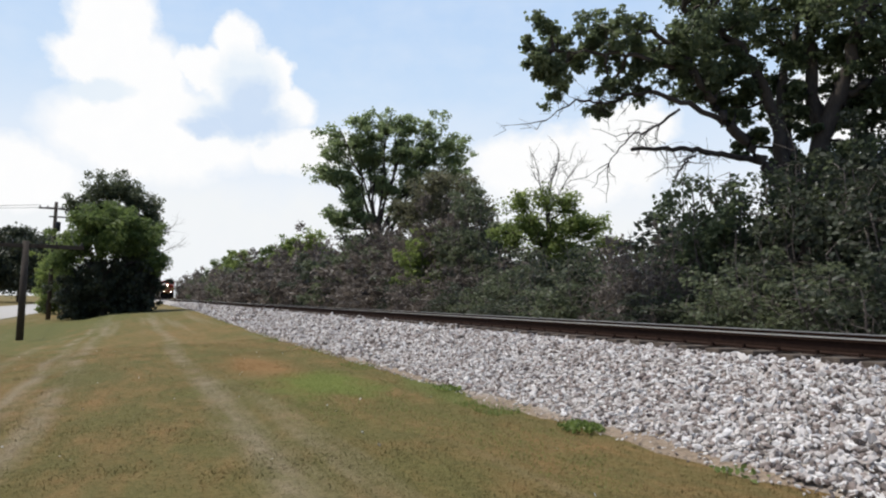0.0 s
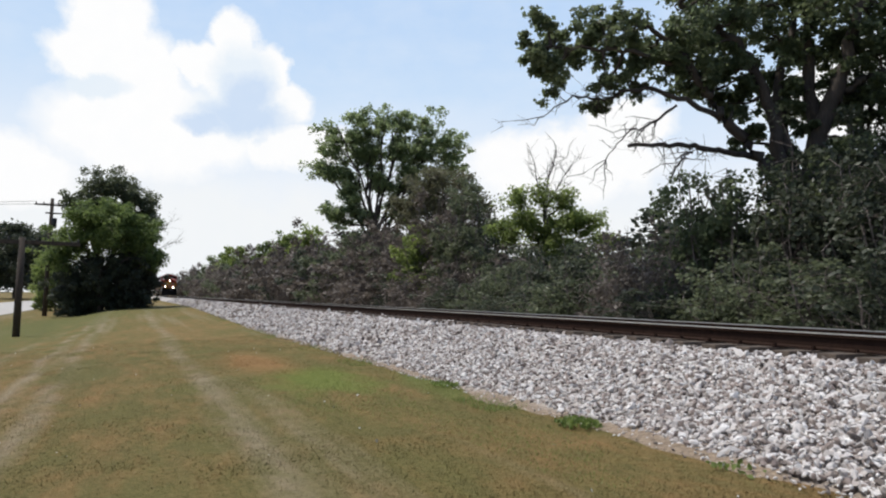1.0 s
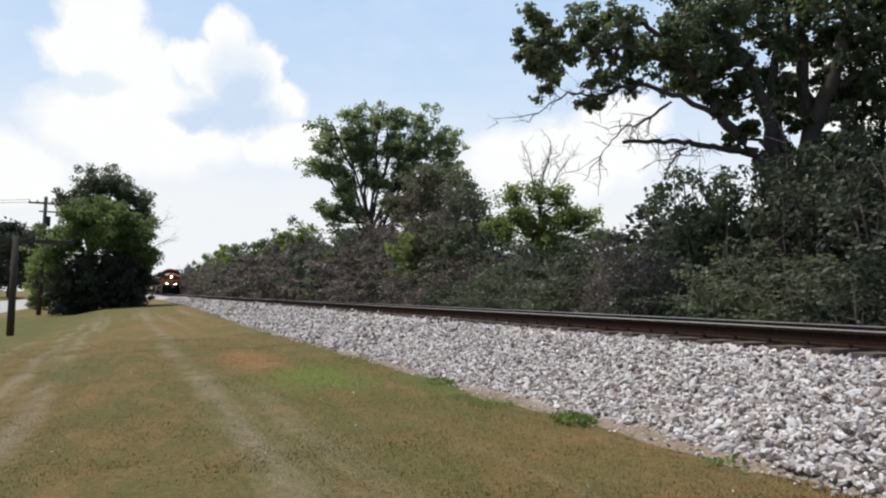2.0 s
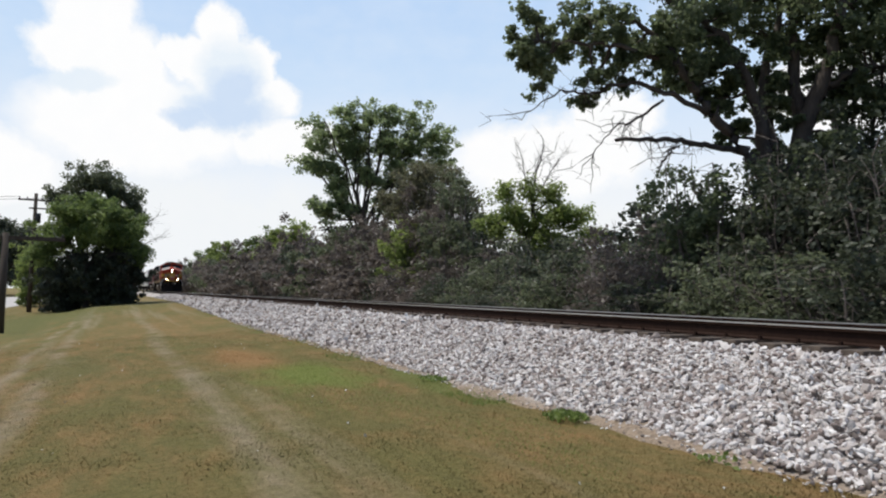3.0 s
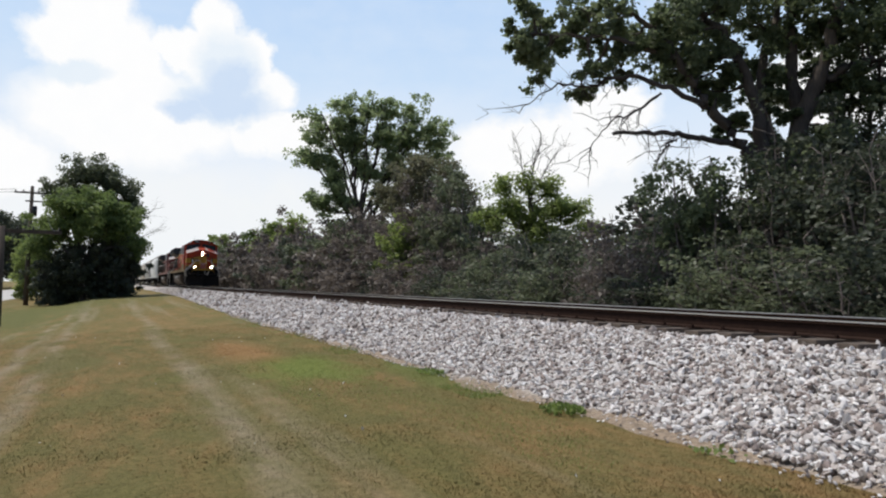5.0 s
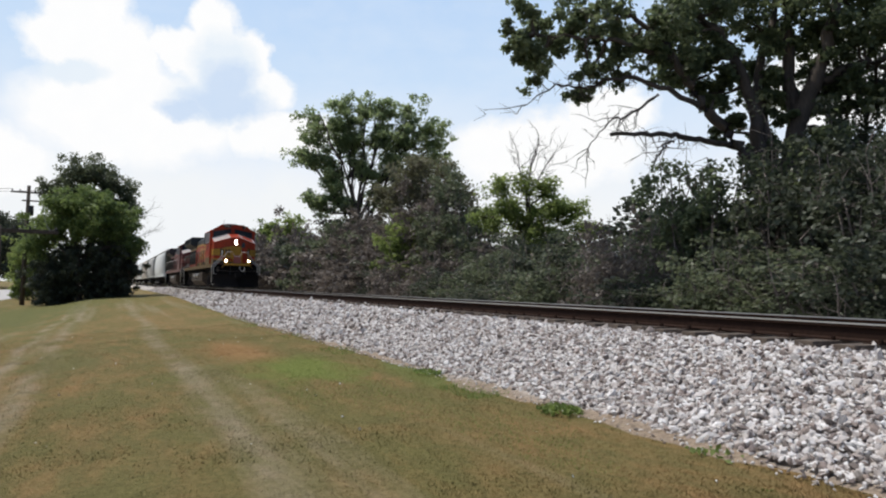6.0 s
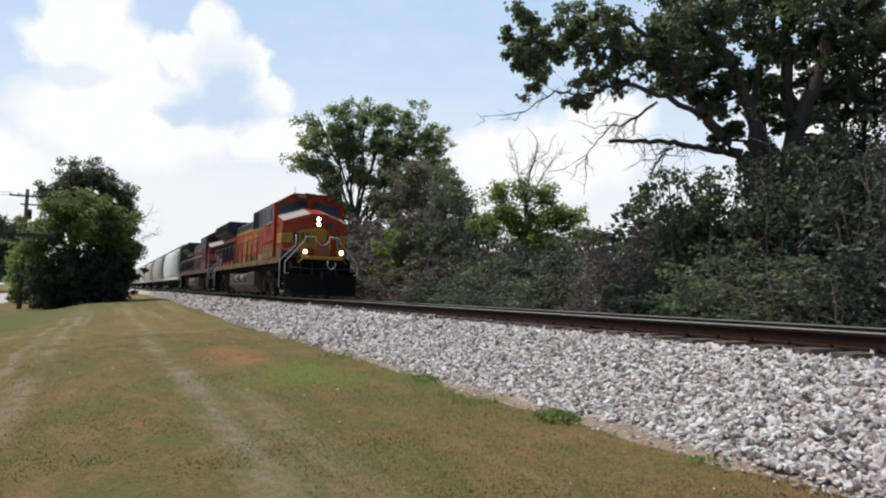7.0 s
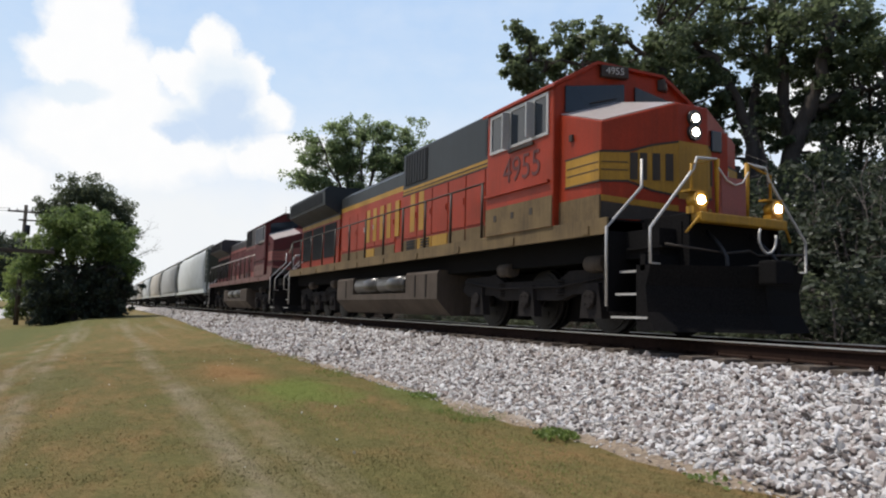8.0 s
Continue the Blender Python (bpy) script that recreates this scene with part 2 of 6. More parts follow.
    col = k.mix(thin, blue, (0.90, 0.93, 0.97))
    col = k.mix(k.step(low, -0.15, 0.30), col, (0.90, 0.925, 0.945))
    col = k.mix(k.step(white, 0.0, 0.30), col, (1.0, 1.0, 1.0))
    col = k.mix(k.math("MULTIPLY", k.step(shade, 0.0, 0.45), 0.9), col, (0.80, 0.88, 0.96))
    col = k.mix(k.math("MULTIPLY", k.step(grey, 0.0, 0.55), 0.9), col, (0.60, 0.73, 0.92))
    wisps = k.step(k.noise(uv, 6, 6), 0.3, 0.75)
    col = k.mix(k.math("MULTIPLY", wisps, 0.12), col, (0.80, 0.86, 0.94))
    # brightest around azimuth 20 degrees, dimmed and bluer behind to cut fill light
    away = k.math("ABSOLUTE", k.math("SUBTRACT", sep.outputs[0], 2.0))
    fall = k.ramp(k.math("MULTIPLY", away, 1 / 20), [(0.26, (1, 1, 1)), (0.62, (0.31, 0.36, 0.45))])
    col = k.mix(1.0, col, fall, "MULTIPLY")
    em = k.n("ShaderNodeEmission")
    k.link(col, em.inputs[0])
    em.inputs[1].default_value = 1.0
    k.link(em.outputs[0], k.out.inputs[0])
    return k.m


# ---- building helpers ----
def mesh_from(name, verts, faces, material, smooth=False):
    me = bpy.data.meshes.new(name)
    me.from_pydata([tuple(v) for v in verts], [], [tuple(f) for f in faces])
    me.materials.append(material)
    if smooth:
        me.shade_smooth()
    me.update()
    return me


def part(name, bm, material, parent, label=""):
    """Links a bmesh as one mesh object under a thing or a part."""
    me = bpy.data.meshes.new(name)
    bm.to_mesh(me)
    bm.free()
    me.materials.append(material)
    ob = new(name, me)
    ob.parent = parent
    return tagged(ob, label)


def shared(name, me, parent, m=None):
    ob = new(name, me)
    ob.parent = parent
    if m is not None:
        ob.matrix_basis = m
    return ob


def thing(name, m, label, category, group="", kind=""):
    ob = new(name)
    ob.empty_display_size = 0.2
    ob.matrix_basis = m
    return tagged(ob, label, category, group, kind)


def box(bm, x0, x1, y0, y1, z0, z1, bevel=0.0):
    vs = [bm.verts.new(p) for p in ((x0, y0, z0), (x1, y0, z0), (x1, y1, z0), (x0, y1, z0), (x0, y0, z1), (x1, y0, z1), (x1, y1, z1), (x0, y1, z1))]
    fs = [bm.faces.new([vs[i] for i in f]) for f in ((3, 2, 1, 0), (4, 5, 6, 7), (0, 1, 5, 4), (1, 2, 6, 5), (2, 3, 7, 6), (3, 0, 4, 7))]
    if bevel:
        edges = list({ed for f in fs for ed in f.edges})
        bmesh.ops.bevel(bm, geom=edges, offset=bevel, segments=2, affect="EDGES", profile=0.6)
    return bm


def boxes(*specs, bevel=0.0):
    bm = bmesh.new()
    for s in specs:
        box(bm, *s, bevel=bevel)
    return bm


def cyl(bm, p, q, r0, r1=None, sides=12, caps=True):
    """A tapered cylinder from p to q."""
    r1 = r0 if r1 is None else r1
    p, q = Vector(p), Vector(q)
    d = (q - p).normalized()
    u = d.orthogonal().normalized()
    w = d.cross(u)
    rings = []
    for c, r in ((p, r0), (q, r1)):
        rings.append([bm.verts.new(c + (u * math.cos(i * math.tau / sides) + w * math.sin(i * math.tau / sides)) * r) for i in range(sides)])
    for i in range(sides):
        j = (i + 1) % sides
        f = bm.faces.new((rings[0][i], rings[0][j], rings[1][j], rings[1][i]))
        f.smooth = True
    if caps:
        bm.faces.new(rings[0][::-1])
        bm.faces.new(rings[1])
    return bm


def pipe(bm, points, r, sides=8):
    """A round bar bent through the points, one continuous tube."""
    pts = [Vector(p) for p in points]
    u = (pts[1] - pts[0]).orthogonal().normalized()
    rings = []
    for i, p in enumerate(pts):
        d = (pts[min(i + 1, len(pts) - 1)] - pts[max(i - 1, 0)]).normalized()
        u = (u - d * u.dot(d)).normalized()
        w = d.cross(u)
        k = r
        if 0 < i < len(pts) - 1:
            k = r / max(0.5, (pts[i + 1] - p).normalized().dot(d))
        rings.append([bm.verts.new(p + (u * math.cos(n * math.tau / sides) + w * math.sin(n * math.tau / sides)) * k) for n in range(sides)])
    for a, b in zip(rings, rings[1:]):
        for n in range(sides):
            m = (n + 1) % sides
            bm.faces.new((a[n], a[m], b[m], b[n])).smooth = True
    bm.faces.new(rings[0][::-1])
    bm.faces.new(rings[-1])
    return bm


def prism(bm, outline, y0, y1):
    """An outline of (x, z) pairs drawn out from y0 to y1."""
    a = [bm.verts.new((x, y0, z)) for x, z in outline]
    b = [bm.verts.new((x, y1, z)) for x, z in outline]
    n = len(outline)
    for i in range(n):
        bm.faces.new((a[i], a[(i + 1) % n], b[(i + 1) % n], b[i]))
    bm.faces.new(a[::-1])
    bm.faces.new(b)
    bmesh.ops.recalc_face_normals(bm, faces=bm.faces[:])
    return bm


def slab_yz(bm, outline, x0, x1):
    """An outline of (y, z) pairs drawn out from x0 to x1."""
    a = [bm.verts.new((x0, y, z)) for y, z in outline]
    b = [bm.verts.new((x1, y, z)) for y, z in outline]
    n = len(outline)
    for i in range(n):
        bm.faces.new((a[i], a[(i + 1) % n], b[(i + 1) % n], b[i]))
    bm.faces.new(a[::-1])
    bm.faces.new(b)
    bmesh.ops.recalc_face_normals(bm, faces=bm.faces[:])
    return bm

# ---- ground ----
def smooth(a, b, x):
    t = min(1.0, max(0.0, (x - a) / (b - a)))
    return t * t * (3 - 2 * t)


def ground_z(x, y):
    """Height of the land: lawn that falls to the road, rising a little along the track."""
    prof = ((-3000, -1.2), (-60, -1.3), (-34, -1.45), (-28, -1.62), (-17, -1.66), (-15, -1.55), (-11, -1.42), (-8, -1.24), (-5, -1.08), (-3.4, -0.98), (-2, -1.02), (3, -1.0), (4.2, -0.55), (10, -0.5), (3000, -0.4))
    for (xa, za), (xb, zb) in zip(prof, prof[1:]):
        if x <= xb:
            z = za + (zb - za) * (x - xa) / (xb - xa)
            break
    lift = 0.34 * smooth(22, 70, y) * smooth(-15, -7.5, x) * (1 - smooth(-3.5, -2.0, x))
    dip = -0.25 * smooth(18, 40, y) * smooth(-16, -13, x) * (1 - smooth(-11.5, -9, x))
    near = 1 if abs(y) < 120 and -16 < x < -3.4 else 0
    return z + lift + dip + near * 0.03 * noise.noise((x * 0.7, y * 0.7, 0))


xs = [-3000, -1200, -500, -220, -110, -60, -44] + [-34 + i * 1.0 for i in range(20)] + [-14 + i * 0.35 for i in range(31)] + [-3.1, -2.5, -2, 0, 2, 3, 3.6, 4.2, 5, 6, 8, 10, 14, 20, 40, 100, 400, 1200, 3000]
ys = [-3000, -1000, -300, -100, -50, -25] + [-15 + i * 0.6 for i in range(90)] + [39 + i * 3 for i in range(30)] + [130 + i * 12 for i in range(16)] + [360, 500, 800, 1400, 3000]
gv = [(x, y, ground_z(x, y)) for y in ys for x in xs]
nx = len(xs)
gf = [(j * nx + i, j * nx + i + 1, (j + 1) * nx + i + 1, (j + 1) * nx + i) for j in range(len(ys) - 1) for i in range(nx - 1)]
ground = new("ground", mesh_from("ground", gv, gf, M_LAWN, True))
tagged(ground, "mown dry lawn, olive brown with pale wheel lines", "lawn", kind="structure")

# pale road on the far side of the lawn
rv, rf = [], []
road_y = [-300, -100, 0, 40, 60, 80, 100, 130, 170, 230, 330, 500, 900, 2000]
for y in road_y:
    for x in (-27.0, -24.0, -20.5, -17.2):
        rv.append((x - 0.0, y, ground_z(x, y) + 0.035))
for j in range(len(road_y) - 1):
    for i in range(3):
        rf.append((j * 4 + i, j * 4 + i + 1, j * 4 + i + 5, j * 4 + i + 4))
tagged(new("road", mesh_from("road", rv, rf, M_ROAD)), "pale sunlit concrete road beside the lawn", "road", kind="structure")

# sky sheet all round, far away
sv, sf, suv = [], [], []
naz, els = 96, [-3, 0, 4, 8, 12, 16, 20, 24, 28, 33, 38]
for el in els:
    for i in range(naz + 1):
        az = -180 + 360 * i / naz
        a, e = radians(az), radians(el)
        sv.append((4200 * math.sin(a) * math.cos(e), 4200 * math.cos(a) * math.cos(e), 4200 * math.sin(e)))
        suv.append((az / 10, el / 10))
for j in range(len(els) - 1):
    for i in range(naz):
        p = j * (naz + 1) + i
        sf.append((p, p + 1, p + naz + 2, p + naz + 1))
sm = mesh_from("backdrop", sv, sf, sky_material(), True)
layer = sm.uv_layers.new(name="UVMap")
for lp in sm.loops:
    layer.data[lp.index].uv = suv[lp.vertex_index]
tagged(new("backdrop", sm), "summer sky with bright cumulus and haze", "sky", kind="structure")

# ---- track ----
track = thing("railway_track", pose(0, 0, 0), "straight single railway track on pale crushed-stone ballast", "railway track", kind="structure")
Y0, Y1 = -60.0, 620.0
SHOULDER = ((-3.9, -1.055), (-3.42, -0.965), (-1.75, -0.33), (-1.4, -0.28), (1.35, -0.28), (1.75, -0.30), (3.3, -0.95), (3.75, -1.0))


def bed_z(x):
    for (xa, za), (xb, zb) in zip(SHOULDER, SHOULDER[1:]):
        if xa <= x <= xb:
            return za + (zb - za) * (x - xa) / (xb - xa)
    return -1.1


bed_y = [-60, -20] + [i * 0.5 for i in range(120)] + [60 + 4 * i for i in range(40)] + [260, 400, 620]
bed_x = [-3.9, -3.6, -3.2, -2.9, -2.6, -2.3, -2.0, -1.75, -1.35, 0, 1.35, 1.75, 2.5, 3.3, 3.75]
bv = []
for y in bed_y:
    for x in bed_x:
        w = 0.05 * noise.noise((x * 2, y * 1.4, 5)) if -3.6 < x < -1.6 else 0
        lift = 0.3 * smooth(22, 70, y) * (1 - smooth(-3.75, -3.2, x))
        bv.append((x + (0.26 * noise.noise((0, y * 0.45, 9)) + 0.1 * noise.noise((3, y * 2.0, 9)) if x < -3 else 0), y, bed_z(x) + w - 0.02 + lift + (0.05 * noise.noise((x * 3, y * 1.8, 2)) if x < -3.1 else 0)))
nb = len(bed_x)
bf = [(j * nb + i, j * nb + i + 1, (j + 1) * nb + i + 1, (j + 1) * nb + i) for j in range(len(bed_y) - 1) for i in range(nb - 1)]
bed = new("ballast_bed", mesh_from("ballast_bed", bv, bf, M_BED))
bed.parent = track
tagged(bed, "bed of pale crushed limestone sloping to the lawn")

RAIL = ((-0.076, -0.186), (0.076, -0.186), (0.076, -0.172), (0.012, -0.155), (0.009, -0.055), (0.036, -0.042), (0.037, -0.010), (0.028, -0.0005), (-0.028, -0.0005), (-0.037, -0.010), (-0.036, -0.042), (-0.009, -0.055), (-0.012, -0.155), (-0.076, -0.172))
for x in (-0.7525, 0.7525):
    bm = prism(bmesh.new(), [(x + px, pz) for px, pz in RAIL], Y0, Y1)
    rail = part("rail", bm, M_RAIL, track, "rusty steel rail with a polished running top")
    part("running_surface", boxes((x - 0.0385, x + 0.0385, Y0, Y1, -0.011, 0.003)), M_RAIL_HEAD, rail, "bright worn rail top")

tie_me = bpy.data.meshes.new("tie")
bm = boxes((-1.3, 1.3, -0.115, 0.115, -0.375, -0.19), bevel=0.012)
bm.to_mesh(tie_me)
bm.free()
tie_me.materials.append(M_TIE)
rnd = random.Random(4)
for i in range(290):
    shared("tie", tie_me, track, pose(rnd.uniform(-0.05, 0.04), -10 + i * 0.52 + rnd.uniform(-0.03, 0.03), rnd.uniform(-0.006, 0.002), 0, 0, rnd.uniform(-1, 1)))
plate_me = bpy.data.meshes.new("tie_plate")
bm = boxes((-0.19, 0.19, -0.09, 0.09, -0.196, -0.184), (-0.12, -0.085, -0.06, -0.03, -0.186, -0.15), (0.085, 0.12, 0.03, 0.06, -0.186, -0.15))
bm.to_mesh(plate_me)
bm.free()
plate_me.materials.append(M_RAIL)
for i in range(70):
    shared("tie_plate", plate_me, track, pose(-0.7525, -10 + i * 0.52, 0.0))

# ---- plants ----
class Wood:
    """Collects tapered, bent tubes into one mesh."""

    def __init__(self):
        self.v, self.f = [], []

    def tube(self, pts, r0, r1, sides=5):
        n = len(pts)
        base = len(self.v)
        for i, p in enumerate(pts):
            d = (pts[min(i + 1, n - 1)] - pts[max(i - 1, 0)]).normalized()
            u = d.orthogonal().normalized()
            w = d.cross(u)
            r = r0 + (r1 - r0) * i / (n - 1)
            for s in range(sides):
                a = math.tau * s / sides
                self.v.append(p + (u * math.cos(a) + w * math.sin(a)) * r)
        for i in range(n - 1):
            for s in range(sides):
                a, b = base + i * sides + s, base + i * sides + (s + 1) % sides
                self.f.append((a, b, b + sides, a + sides))

    def limb(self, rnd, a, b, r0, r1, bend=0.12, steps=5, sides=5, sag=0.0):
        """A crooked limb from a to b; returns its points."""
        ln = (b - a).length
        pts = []
        off = Vector((0, 0, 0))
        for i in range(steps + 1):
            t = i / steps
            if 0 < i < steps:
                off += Vector([rnd.gauss(0, 1) for _ in range(3)]) * ln * bend / steps
            pts.append(a.lerp(b, t) + off * (1 - abs(2 * t - 1) * 0.5 if t < 1 else 0.6) + Vector((0, 0, sag * ln * math.sin(math.pi * t))))
        self.tube(pts, r0, r1, sides)
        return pts


def spray(rng, centre, r, n, flat=0.75):
    """A leafy clump: places on and inside a flattened ball, fuller above, each with its outward direction."""
    d = rng.normal(0, 1, (n, 3))
    d /= np.linalg.norm(d, axis=1)[:, None]
    low = (d[:, 2] < 0) & (rng.random(n) < 0.45)
    d[low, 2] *= -1
    reach = r * rng.uniform(0.1, 1.0, n) ** 0.55 * (1 + 0.3 * rng.normal(0, 1, n) * (rng.random(n) < 0.25))
    return np.hstack([np.asarray(centre) + d * reach[:, None] * np.array((1, 1, flat)), d])


def leaf_mesh(name, centres, size, rng, material, spread=0.0):
    """Small folded leaves, two triangles each; those of a clump face outwards and up."""
    centres = np.asarray(centres)
    n = len(centres)
    c = centres[:, :3] + rng.normal(0, spread, (n, 3))
    f = rng.normal(0, 1, (n, 3))
    if centres.shape[1] == 6:
        f = f * 0.62 + centres[:, 3:] * 0.45 + np.array((0, 0, 0.35))
    f /= np.linalg.norm(f, axis=1)[:, None] + 1e-9
    u = rng.normal(0, 1, (n, 3))
    u[:, 2] -= 0.5
    u -= f * (u * f).sum(1)[:, None]
    u /= np.linalg.norm(u, axis=1)[:, None] + 1e-9
    w = np.cross(f, u)
    s = (size * rng.uniform(0.6, 1.35, n))[:, None]
    fold = f * s * 0.12
    v = np.stack([c - u * s * 0.5, c + w * s * 0.36 + fold, c + u * s * 0.5, c - w * s * 0.36 + fold], 1).reshape(-1, 3)
    me = bpy.data.meshes.new(name)
    k = np.arange(n) * 4
    tri = np.stack([k, k + 1, k + 2, k, k + 2, k + 3], 1).reshape(-1)
    me.vertices.add(4 * n)
    me.vertices.foreach_set("co", v.reshape(-1))
    me.loops.add(6 * n)
    me.loops.foreach_set("vertex_index", tri)
    me.polygons.add(2 * n)
    me.polygons.foreach_set("loop_start", np.arange(2 * n) * 3)
    me.update(calc_edges=True)
    me.validate()
    me.materials.append(material)
    return me


def plant(name, m, label, category, wood, centres, size, seed, bark, leaf, spread, wood_name="trunk", group=""):
    ob = thing(name, m, label, category, group)
    shared(wood_name, mesh_from(wood_name, wood.v, wood.f, bark, True), ob)
    if len(centres):
        shared("crown", leaf_mesh("crown", centres, size, np.random.default_rng(seed), leaf, spread), ob)
    return ob


def lobed_tree(name, m, label, height, trunk_r, lobes, leaves, size, seed, leaf, bark=M_BARK, fork=0.35, twigs=14, lean=(0, 0), dead=(), spread=0.05, group=""):
    """A tree whose limbs run from a forked trunk into lobes (x, y, z, rx, ry, rz), each filled with leafy twigs."""
    rnd = random.Random(seed)
    rng = np.random.default_rng(seed)
    wd = Wood()
    top = Vector((lean[0], lean[1], height * fork))
    tp = wd.limb(rnd, Vector((0, 0, -0.3)), top, trunk_r, trunk_r * 0.7, 0.08, 6, 9)
    tot = sum(l[3] * l[4] * l[5] for l in lobes)
    pts = []
    for lx, ly, lz, rx, ry, rz in lobes:
        c = Vector((lx, ly, lz))
        st = tp[rnd.choice((3, 4, 5, 6))]
        lp = wd.limb(rnd, st, c, trunk_r * rnd.uniform(0.3, 0.48), trunk_r * 0.14, 0.22, 7, 6, 0.05)
        mean = (rx + ry + rz) / 3
        per = max(8, int(leaves * rx * ry * rz / tot / twigs))
        for _ in range(twigs):
            d = Vector([rnd.gauss(0, 1) for _ in range(3)]).normalized()
            end = c + Vector((d.x * rx, d.y * ry, d.z * rz)) * rnd.uniform(0.35, 1.05)
            bp = wd.limb(rnd, lp[rnd.choice((3, 4, 5, 6, 7))], end, trunk_r * 0.10, 0.012, 0.25, 4, 4, 0.06)
            for q in (2, 3, 4):
                tip = bp[q] + Vector([rnd.gauss(0, 1) for _ in range(3)]) * mean * 0.16
                wd.tube([bp[q], (bp[q] + tip) / 2 + Vector((0, 0, 0.06)), tip], 0.018, 0.006, 3)
                pts.append(spray(rng, tip, mean * rnd.uniform(0.30, 0.58), int(per / 3 * rnd.uniform(0.5, 1.5)) + 1))
    for a, b, r in dead:
        a, b = Vector(a), Vector(b)
        bp = wd.limb(rnd, a, b, r, 0.012, 0.16, 8, 5)
        for i in range(2, 9):
            for _ in range(2):
                d = (b - a) * rnd.uniform(0.1, 0.32) + Vector((rnd.gauss(0, 0.35), rnd.gauss(0, 0.5), rnd.gauss(0, 0.5))) * (b - a).length * 0.3
                sp = wd.limb(rnd, bp[i], bp[i] + d, max(0.012, r * 0.25), 0.005, 0.3, 4, 3)
                for _ in range(2):
                    e = sp[3] + Vector([rnd.gauss(0, 0.3) for _ in range(3)])
                    wd.tube([sp[2], (sp[2] + e) / 2, e], 0.008, 0.004, 3)
    return plant(name, m, label, "tree", wd, np.concatenate(pts), size, seed, bark, leaf, spread, group=group)


def shrub(name, m, label, r, h, stems, leaves, size, seed, leaf, bark=M_TWIG, twiggy=1.0, group="", spread=0.05):
    """Many stems from the ground, fanning out, with fine twigs and small leaves down to the base."""
    rnd = random.Random(seed)
    rng = np.random.default_rng(seed)
    wd = Wood()
    pts = []
    for s in range(stems):
        ang = rnd.uniform(0, math.tau)
        rad = r * math.sqrt(rnd.random())
        hh = h * rnd.uniform(0.45, 1.08) * (1 - 0.35 * (rad / r) ** 2)
        b0 = Vector((math.cos(ang) * rad * 0.55, math.sin(ang) * rad * 0.55, -0.15))
        b1 = Vector((math.cos(ang) * rad, math.sin(ang) * rad, hh))
        bp = wd.limb(rnd, b0, b1, 0.035, 0.01, 0.2, 6, 4)
        for i in range(1, 7):
            for q in range(int(2 * twiggy + rnd.random())):
                e = bp[i] + Vector((rnd.gauss(0, 0.45), rnd.gauss(0, 0.45), rnd.gauss(0.15, 0.4))) * (0.35 + 0.28 * r)
                if e.z < 0.05:
                    e.z = 0.08
                wd.tube([bp[i], (bp[i] + e) / 2 + Vector((0, 0, 0.06)), e], 0.012, 0.004, 3)
                if q == 0 and rnd.random() < 0.9:
                    n = int(leaves / stems / 5.4 * rnd.uniform(0.35, 1.65)) + 1
                    pts.append(spray(rng, e, (0.20 + 0.10 * r) * rnd.uniform(0.7, 1.45), n))
    c = np.concatenate(pts)
    c = c[c[:, 2] > 0.02]
    return plant(name, m, label, "shrub", wd, c, size, seed, bark, leaf, spread, "branchwork", group)


def at(x, y, s=1.0, turn=0.0, sz=None):
    return Matrix.Translation((x, y, ground_z(x, y))) @ Matrix.Rotation(radians(turn), 4, "Z") @ Matrix.Diagonal((s, s, sz or s, 1))


